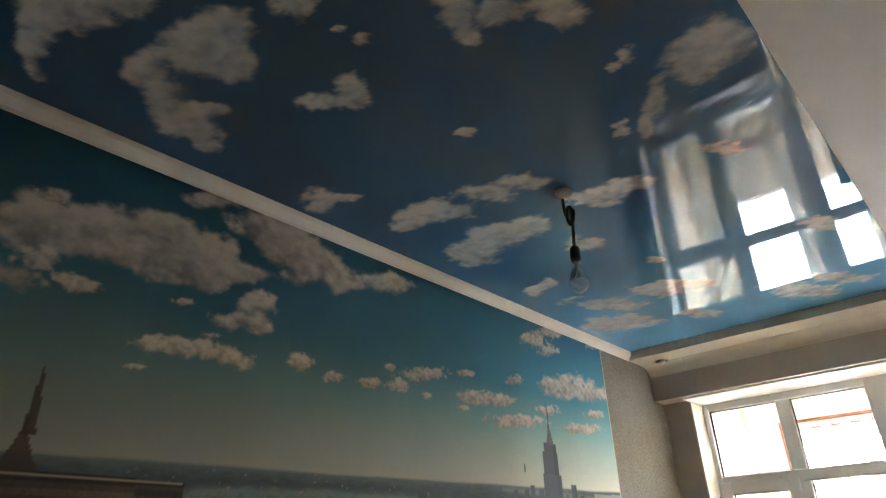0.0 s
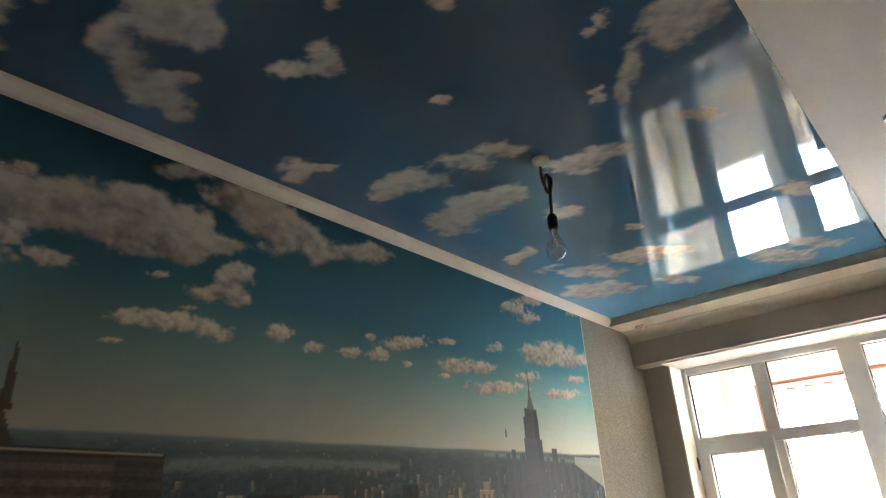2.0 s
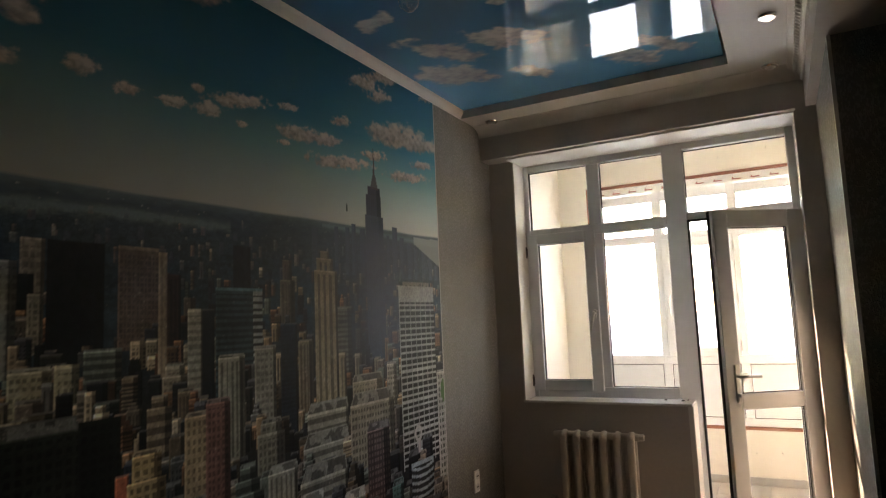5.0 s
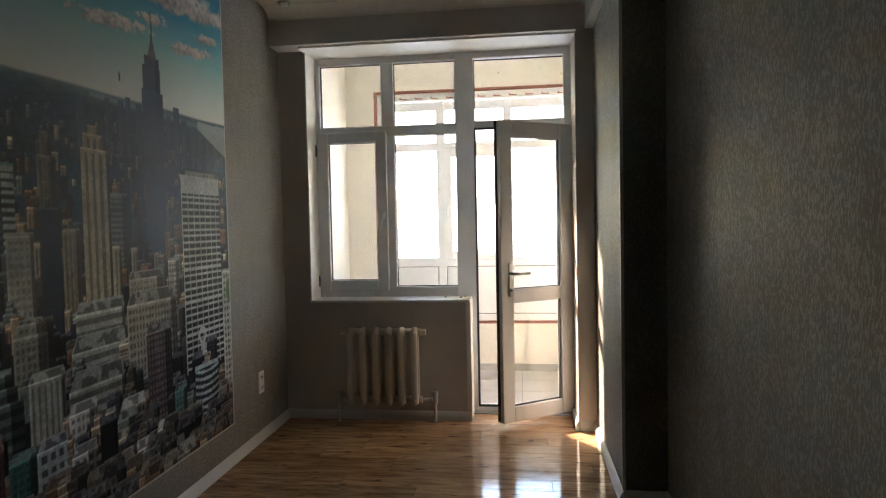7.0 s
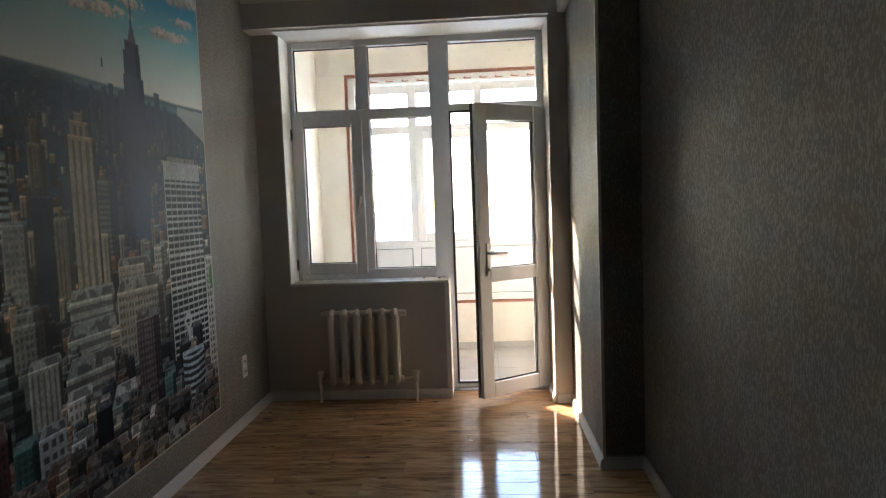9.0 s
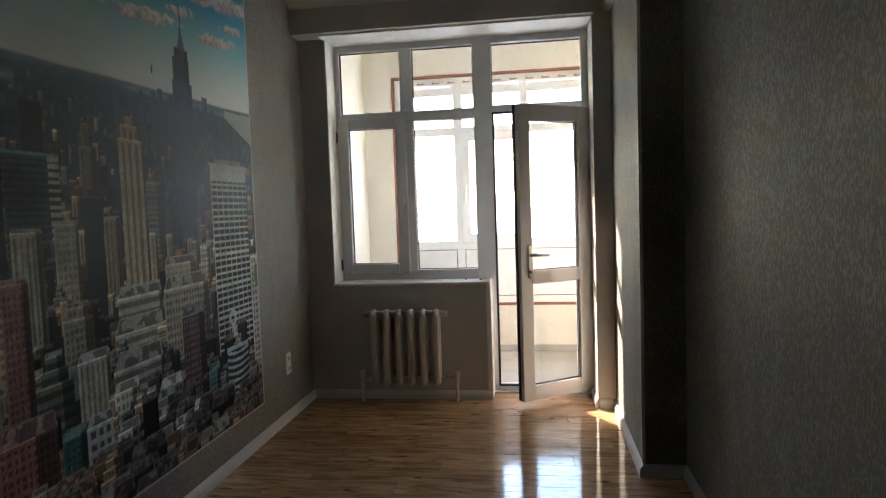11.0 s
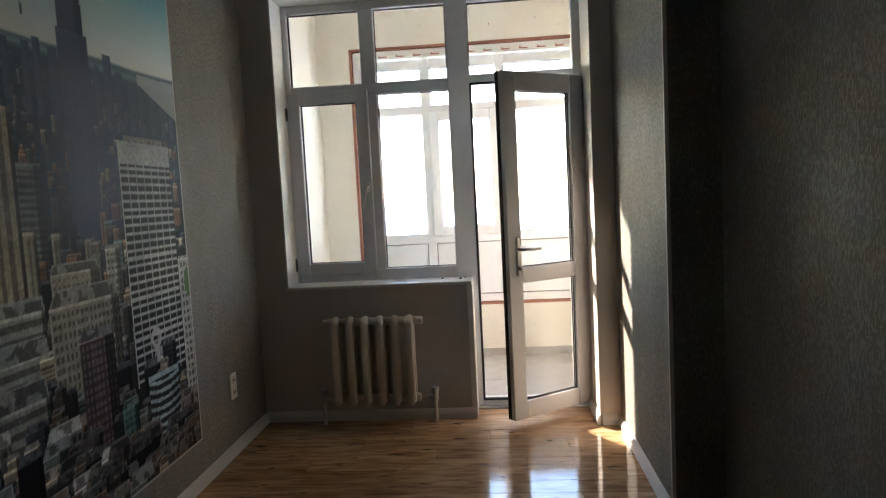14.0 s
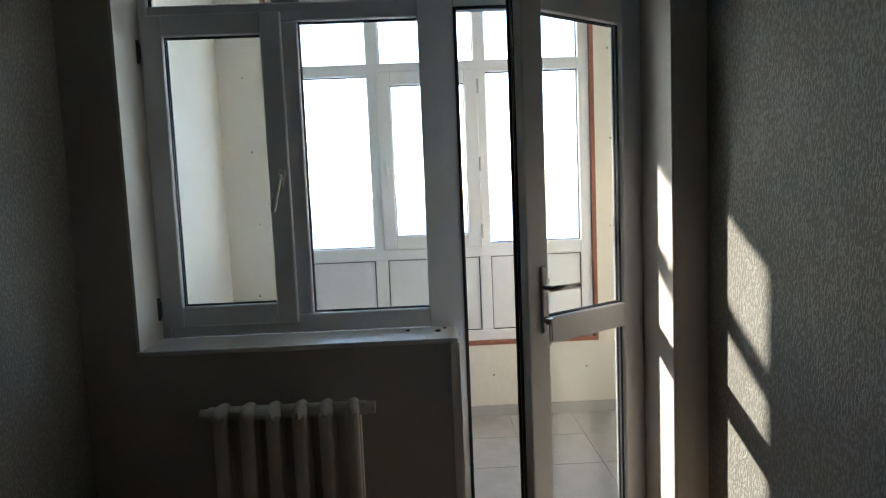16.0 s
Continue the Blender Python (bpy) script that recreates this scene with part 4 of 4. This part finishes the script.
for z0, z1, out in ((1.72, 2.14, 0.03), (0.42, 0.98, 0.024), (1.2, 1.32, 0.012)):
    bm = bmesh.new()
    arc = [(0.012 + out * 0.5 * math.sin(math.pi * k / 12), D0 - 0.006 - out * math.sin(math.pi * k / 12), z0 + (z1 - z0) * k / 12) for k in range(13)]
    for p, q in zip(arc, arc[1:]):
        tube(bm, p, q, 0.006, 6)
    part("loose_seal", bm, RUBBER, door, "black rubber seal hanging loose in a bow")
door.rotation_euler = (0, 0, radians(34))

built("threshold", boxes((OM + 0.004, OR - 0.032, YF - 0.06, YF, 0.0, 0.012), bevel=0.003), METAL, "narrow metal threshold strip", "threshold")


for x, y, s in ((-0.78, YF - 0.07, 0.007), (-0.66, YF - 0.1, 0.009), (-0.63, YF - 0.05, 0.006)):
    bm = bmesh.new()
    bmesh.ops.create_icosphere(bm, subdivisions=2, radius=s, matrix=pose(x, y, ZS + s * 0.5) @ Matrix.Diagonal((1.3, 0.8, 0.6, 1)))
    for v in bm.verts:
        v.co += Vector((1, 1, 0.5)) * 0.35 * s * noise.noise(v.co * 90)
    low = min(v.co.z for v in bm.verts)
    for v in bm.verts:
        v.co.z += ZS - low
    tagged(new("plaster_crumb", mesh("plaster_crumb", bm, WORN)), "small dark crumb of debris on the sill", "debris", "crumbs on the sill")


# ---------------------------------------------------------------- radiator
def section(x):
    bm = bmesh.new()
    for yy, d in ((5.115, 0.032), (5.195, 0.028)):
        box(bm, x - 0.025, x + 0.025, yy - d / 2, yy + d / 2, 0.13, 0.66, 0.012)
    box(bm, x - 0.008, x + 0.008, 5.118, 5.19, 0.13, 0.665, 0.003)
    for z in (0.655, 0.155):
        m = Matrix.Translation((x, 5.155, z)) @ Matrix.Diagonal((0.03, 0.062, 0.036, 1))
        bmesh.ops.create_uvsphere(bm, u_segments=16, v_segments=10, radius=1, matrix=m)
        tube(bm, (x - 0.05, 5.155, z), (x + 0.05, 5.155, z), 0.026, 16)
    box(bm, x - 0.012, x + 0.012, 5.098, 5.108, 0.12, 0.64, 0.004)
    return bm


rad = thing("radiator", "cream painted cast iron radiator under the window", "radiator", (0, 0, 0.022))
for i in range(6):
    part("section", section(-1.465 + 0.0955 * i), IRON, rad, smooth=False)
part("plug", tube(bmesh.new(), (-1.545, 5.155, 0.655), (-1.51, 5.155, 0.655), 0.02), IRON, rad, "threaded end plug")
part("plug", tube(bmesh.new(), (-0.94, 5.155, 0.655), (-0.905, 5.155, 0.655), 0.024, 6), IRON, rad, "hexagonal end plug")
for s, x in ((-1, -1.575), (1, -0.845)):
    bm = bmesh.new()
    tube(bm, (x, 5.165, -0.022), (x, 5.165, 0.15), 0.012)
    tube(bm, (x, 5.165, 0.155), (x - s * 0.09, 5.155, 0.155), 0.013)
    part("pipe", bm, IRON, rad, "thin painted feed pipe")
    bm = bmesh.new()
    tube(bm, (x, 5.165, 0.13), (x, 5.165, 0.185), 0.019, 8)
    tube(bm, (x, 5.165, 0.185), (x, 5.165, 0.215), 0.024, 12)
    tube(bm, (x - s * 0.02, 5.16, 0.155), (x - s * 0.045, 5.157, 0.155), 0.021, 6)
    part("valve", bm, METAL, rad, "dull metal radiator valve")

# ---------------------------------------------------------------- socket, spots, lamp
sock = thing("wall_socket", "white double power socket on the wallpaper", "socket", (XL, 4.745, 0.4))
part("plate", boxes((0, 0.012, -0.04, 0.04, -0.075, 0.075), bevel=0.004), PLASTIC, sock)
for z in (0.036, -0.036):
    bm = bmesh.new()
    tube(bm, (0.011, 0, z), (0.014, 0, z), 0.024, 20)
    cup = part("socket_face", bm, SKIRT, sock, "recessed grey socket face")
    bm = bmesh.new()
    for y in (-0.009, 0.009):
        tube(bm, (0.0135, y, z), (0.0155, y, z), 0.006, 8)
    part("pin_hole", bm, DARK, cup, "dark pin holes")


def spot(x, y):
    s = thing("ceiling_spot", "round recessed glass and chrome ceiling spotlight", "spotlight", (x, y, ZC), "spots in the ceiling border")
    part("rim", lathe(bmesh.new(), [(0.048, 0.0), (0.048, -0.006), (0.042, -0.014), (0.032, -0.016), (0.03, -0.004)], (0, 0, 0)), CHROME, s, "chrome ring", True)
    part("lens", lathe(bmesh.new(), [(0.03, -0.002), (0.029, -0.018), (0.02, -0.024), (0.004, -0.026)], (0, 0, 0), 16), PLASTIC, s, "frosted lens", True)
    return s


first = spot(0.09, 3.05)
lit_one = spot(0.075, 4.155)
lit_one["label"] = "round chrome ceiling spotlight, switched on"
next(c for c in lit_one.children if c.name.startswith("lens")).data.materials[0] = LENS
for x, y in ((0.075, 4.93), (-1.82, 4.93)):
    copy_thing(first, pose(x, y, ZC))

LX, LY = -1.068, 2.43
lamp = thing("pendant_lamp", "bare clear bulb on a looped black cord", "lamp", (LX, LY, ZT))
part("rose", lathe(bmesh.new(), [(0.03, 0.0), (0.037, -0.004), (0.036, -0.018), (0.025, -0.032), (0.008, -0.038)], (0, 0, 0)), PLASTIC, lamp, "white plastic ceiling rose", True)
cu = bpy.data.curves.new("cord", "CURVE")
cu.dimensions, cu.bevel_depth, cu.bevel_resolution = "3D", 0.0066, 3
sp = cu.splines.new("NURBS")
pts = [(-0.004, 0, -0.03), (-0.01, 0, -0.08), (0.0, 0.004, -0.13), (0.016, 0.006, -0.17), (0.028, 0.004, -0.13), (0.026, 0, -0.08), (0.01, -0.004, -0.09), (0.004, -0.006, -0.14), (0.02, -0.004, -0.185), (0.034, 0.004, -0.14), (0.034, 0.004, -0.09), (0.028, 0, -0.13), (0.022, 0, -0.2), (0.018, 0, -0.272)]
sp.points.add(len(pts) - 1)
for p, q in zip(sp.points, pts):
    p.co = (*q, 1)
sp.use_endpoint_u, sp.order_u = True, 4
cu.materials.append(CORD)
cable = new("cord", cu)
cable.parent = lamp
cable["label"] = "looped black cord"
part("lamp_holder", lathe(bmesh.new(), [(0.006, 0.012), (0.014, 0.004), (0.02, -0.006), (0.021, -0.045), (0.019, -0.06)], (0.018, 0, -0.272)), CORD, lamp, "black bulb holder", True)
bulb = part("bulb", lathe(bmesh.new(), [(0.014, 0.0), (0.016, -0.022), (0.026, -0.042), (0.037, -0.066), (0.0395, -0.085), (0.034, -0.107), (0.019, -0.122), (0.003, -0.126)], (0.018, 0, -0.334), 28), BULB, lamp, "clear glass bulb", True)
bm = bmesh.new()
tube(bm, (0.018, 0, -0.334), (0.018, 0, -0.364), 0.006, 10)
for a in range(4):
    c, s = 0.012 * math.cos(a * 1.57), 0.012 * math.sin(a * 1.57)
    tube(bm, (0.018, 0, -0.364), (0.018 + c, s, -0.396), 0.0012, 6)
part("stem", bm, PLASTIC, bulb, "pale glass stem with filaments")

# ---------------------------------------------------------------- balcony
built("balcony_wall_west", boxes((BL - 0.2, BL, YO, BY + 0.3, -0.1, 3.2)), PLASTER, "pale plastered side wall of the balcony", "wall")
built("balcony_wall_east", boxes((BR, BR + 0.2, YO, BY + 0.3, -0.1, 3.2)), PLASTER, "pale plastered side wall of the balcony", "wall")
far = built("balcony_wall_far", boxes((BL, GL - 0.02, BY, BY + 0.14, 0, 3.2), (GR + 0.02, BR, BY, BY + 0.14, 0, 3.2), (GL - 0.02, GR + 0.02, BY, BY + 0.14, 0, GB - 0.02), (GL - 0.02, GR + 0.02, BY, BY + 0.14, GT + 0.02, 3.2)),
      PLASTER, "beige unpainted balcony wall with screw holes", "wall")
built("balcony_ceiling", boxes((BL - 0.2, BR + 0.2, YO, BY + 0.3, 3.2, 3.4)), PLASTER, "plain balcony ceiling", "ceiling")
built("balcony_wall_room", boxes((OR, BR, YO, YO + 0.1, 0, 3.2), (BL, OL, YO, YO + 0.1, 0, 3.2), (OL, OM, YO, YO + 0.1, 0, ZS), (OL, OR, YO, YO + 0.1, ZB, 3.2)), PLASTER, "beige outer face of the room wall", "wall")
for x, z in ((-1.78, 2.2), (-1.75, 1.75), (-1.73, 1.3), (-1.76, 0.85), (0.47, 2.3), (0.48, 1.75), (0.47, 1.2), (0.45, 0.7), (-0.3, 0.27), (-0.1, 0.28), (0.3, 0.3), (-1.4, 2.9), (-1.0, 2.95), (-0.4, 2.92), (0.0, 2.95), (0.2, 2.88), (-1.72, 2.62), (-1.8, 2.9)):
    bm = bmesh.new()
    tube(bm, (x, BY - 0.0015, z), (x, BY + 0.002, z), 0.006, 8)
    part("screw_hole", bm, DARK, far)
bm = bmesh.new()
bar_frame(bm, GL - 0.022, GR + 0.022, GB - 0.022, GT + 0.022, 0.024, BY - 0.006, BY + 0.06, 0.0)
built("trim_foam", bm, FOAM, "red brown mounting foam round the glazing", "foam")
for nm, side, a, b in (("baseboard_balcony", (0, -1, 0), (BL, BY, 0), (BR, BY, 0)),):
    bm = bmesh.new()
    sweep(bm, [(0, 0), (0.01, 0), (0.01, 0.07), (0, 0.07)], a, b, side)
    built(nm, bm, TILE, "grey tiled balcony skirting", "skirting")

gz = tagged(thing("window_2", "", "window"), "white plastic balcony glazing with lower panels", "window", kind="structure")
B0, B1 = BY + 0.03, BY + 0.1
bm = bmesh.new()
bar_frame(bm, GL, GR, GB, GT, 0.07, B0, B1)
box(bm, GL + 0.07, GR - 0.07, B0 + 0.001, B1, 2.19, 2.262, 0.005)
box(bm, GL + 0.07, GR - 0.07, B0 + 0.001, B1, 1.035, 1.12, 0.005)
for x0, x1 in ((-1.025, -0.945), (-0.36, -0.288)):
    box(bm, x0, x1, B0 + 0.002, B1, GB + 0.07, GT - 0.07, 0.005)
box(bm, GL + 0.05, GR - 0.05, B0 + 0.005, B1, 2.59, 2.675, 0.0)
part("window_frame", bm, PVC, gz)
cols = ((GL + 0.07, -1.025), (-0.945, -0.36), (-0.288, GR - 0.07))
for x0, x1 in cols:
    pane(gz, x0, x1, 2.262, 2.59, B0 + 0.03)
    part("panel", boxes((x0, x1, B0 + 0.02, B1 - 0.02, GB + 0.07, 1.035)), PVC, gz, "white sandwich panel")
    bm = bmesh.new()
    bar_frame(bm, x0, x1, GB + 0.07, 1.035, 0.005, B0 + 0.012, B0 + 0.02, 0)
    part("glazing_bead", bm, RUBBER, gz, "thin black gasket")
pane(gz, *cols[0], 1.12, 2.19, B0 + 0.03)
pane(gz, *cols[2], 1.12, 2.19, B0 + 0.03)
bm = bmesh.new()
bar_frame(bm, -0.965, -0.34, 1.1, 2.21, 0.085, B0 - 0.02, B0 + 0.05)
sash2 = part("sash", bm, PVC, gz, "white opening sash")
pane(sash2, -0.88, -0.425, 1.185, 2.125, B0 + 0.01)
bm = bmesh.new()
box(bm, -0.935, -0.91, B0 - 0.034, B0 - 0.02, 1.6, 1.67, 0.005)
box(bm, -0.932, -0.913, B0 - 0.07, B0 - 0.055, 1.5, 1.65, 0.006)
tube(bm, (-0.922, B0 - 0.02, 1.635), (-0.922, B0 - 0.06, 1.635), 0.008)
part("handle", bm, PLASTIC, sash2, "white plastic lever handle")
for z in (1.2, 1.62, 2.1):
    part("hinge", boxes((-0.345, -0.332, B0 - 0.035, B0 - 0.02, z - 0.045, z + 0.045), bevel=0.003), METAL, sash2, "worn metal hinge")
# protective film with printing on the top bar
strip = part("protective_film", boxes((GL + 0.03, GR - 0.03, B0 - 0.003, B0 - 0.001, 2.675, 2.735)), PLASTIC, gz, "loose protective film with red printing")
for i in range(12):
    x = GL + 0.08 + i * 0.155
    part("red_mark", boxes((x, x + 0.075, B0 - 0.005, B0 - 0.0035, 2.7, 2.71), (x + 0.005, x + 0.015, B0 - 0.005, B0 - 0.0035, 2.71, 2.722)), RED, strip, "red printed mark")

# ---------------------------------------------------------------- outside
# ground and blocks look hazy only through their bleached materials
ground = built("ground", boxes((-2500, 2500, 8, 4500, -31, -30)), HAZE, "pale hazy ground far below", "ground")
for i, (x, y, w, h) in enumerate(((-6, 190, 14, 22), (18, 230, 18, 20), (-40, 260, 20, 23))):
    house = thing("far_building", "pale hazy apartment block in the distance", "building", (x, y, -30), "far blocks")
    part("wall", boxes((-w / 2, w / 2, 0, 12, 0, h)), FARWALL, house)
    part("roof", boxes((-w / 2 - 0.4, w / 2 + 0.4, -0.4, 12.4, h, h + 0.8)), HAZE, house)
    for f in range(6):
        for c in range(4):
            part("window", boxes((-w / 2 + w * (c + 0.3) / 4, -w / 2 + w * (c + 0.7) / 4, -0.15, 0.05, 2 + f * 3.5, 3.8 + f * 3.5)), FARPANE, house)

# ---------------------------------------------------------------- floors, board by board
slab = built("floor", boxes((XL, XN, YB, YO + 0.02, -0.1, -0.009)), DARK, "glossy brown wood laminate floor", "floor")
PWD, PLN = 0.14, 1.2


def board_mesh(w):
    bm = box(bmesh.new(), 0.0006, w - 0.0006, 0.0005, PWD - 0.0005, -0.009, 0.0)
    top = [e for e in bm.edges if all(v.co.z > -0.001 for v in e.verts)]
    bmesh.ops.bevel(bm, geom=top, offset=0.0012, segments=1, affect="EDGES")
    return mesh("board", bm, LAMINATE)


shared = {}
row, y = 0, YB
while y < YF - 0.01:
    x = XL - (0.0, 0.45, 0.9, 0.2, 0.7)[row % 5]
    while x < XN:
        a, b = max(x, XL), min(x + PLN, XN)
        if b - a > 0.02:
            k = round(b - a, 3)
            if k not in shared:
                shared[k] = board_mesh(k)
            ob = new("board", shared[k])
            ob.location = (a, y, 0)
            ob.parent = slab
        x += PLN
    y += PWD
    row += 1
tiles = built("balcony_floor", boxes((BL, BR, YO + 0.02, BY, -0.1, -0.008)), GROUT, "grey tiled balcony floor", "floor")
bm = box(bmesh.new(), 0.002, 0.398, 0.002, 0.398, -0.012, 0.0)
tile = mesh("tile", bm, TILE)
for i in range(8):
    for j in range(3):
        ob = new("tile", tile)
        ob.location = (BL + 0.12 + 0.4 * i, YO + 0.02 + 0.4 * j, 0) if i < 7 else (BL - 0.28, YO + 0.02 + 0.4 * j, 0)
        ob.parent = tiles
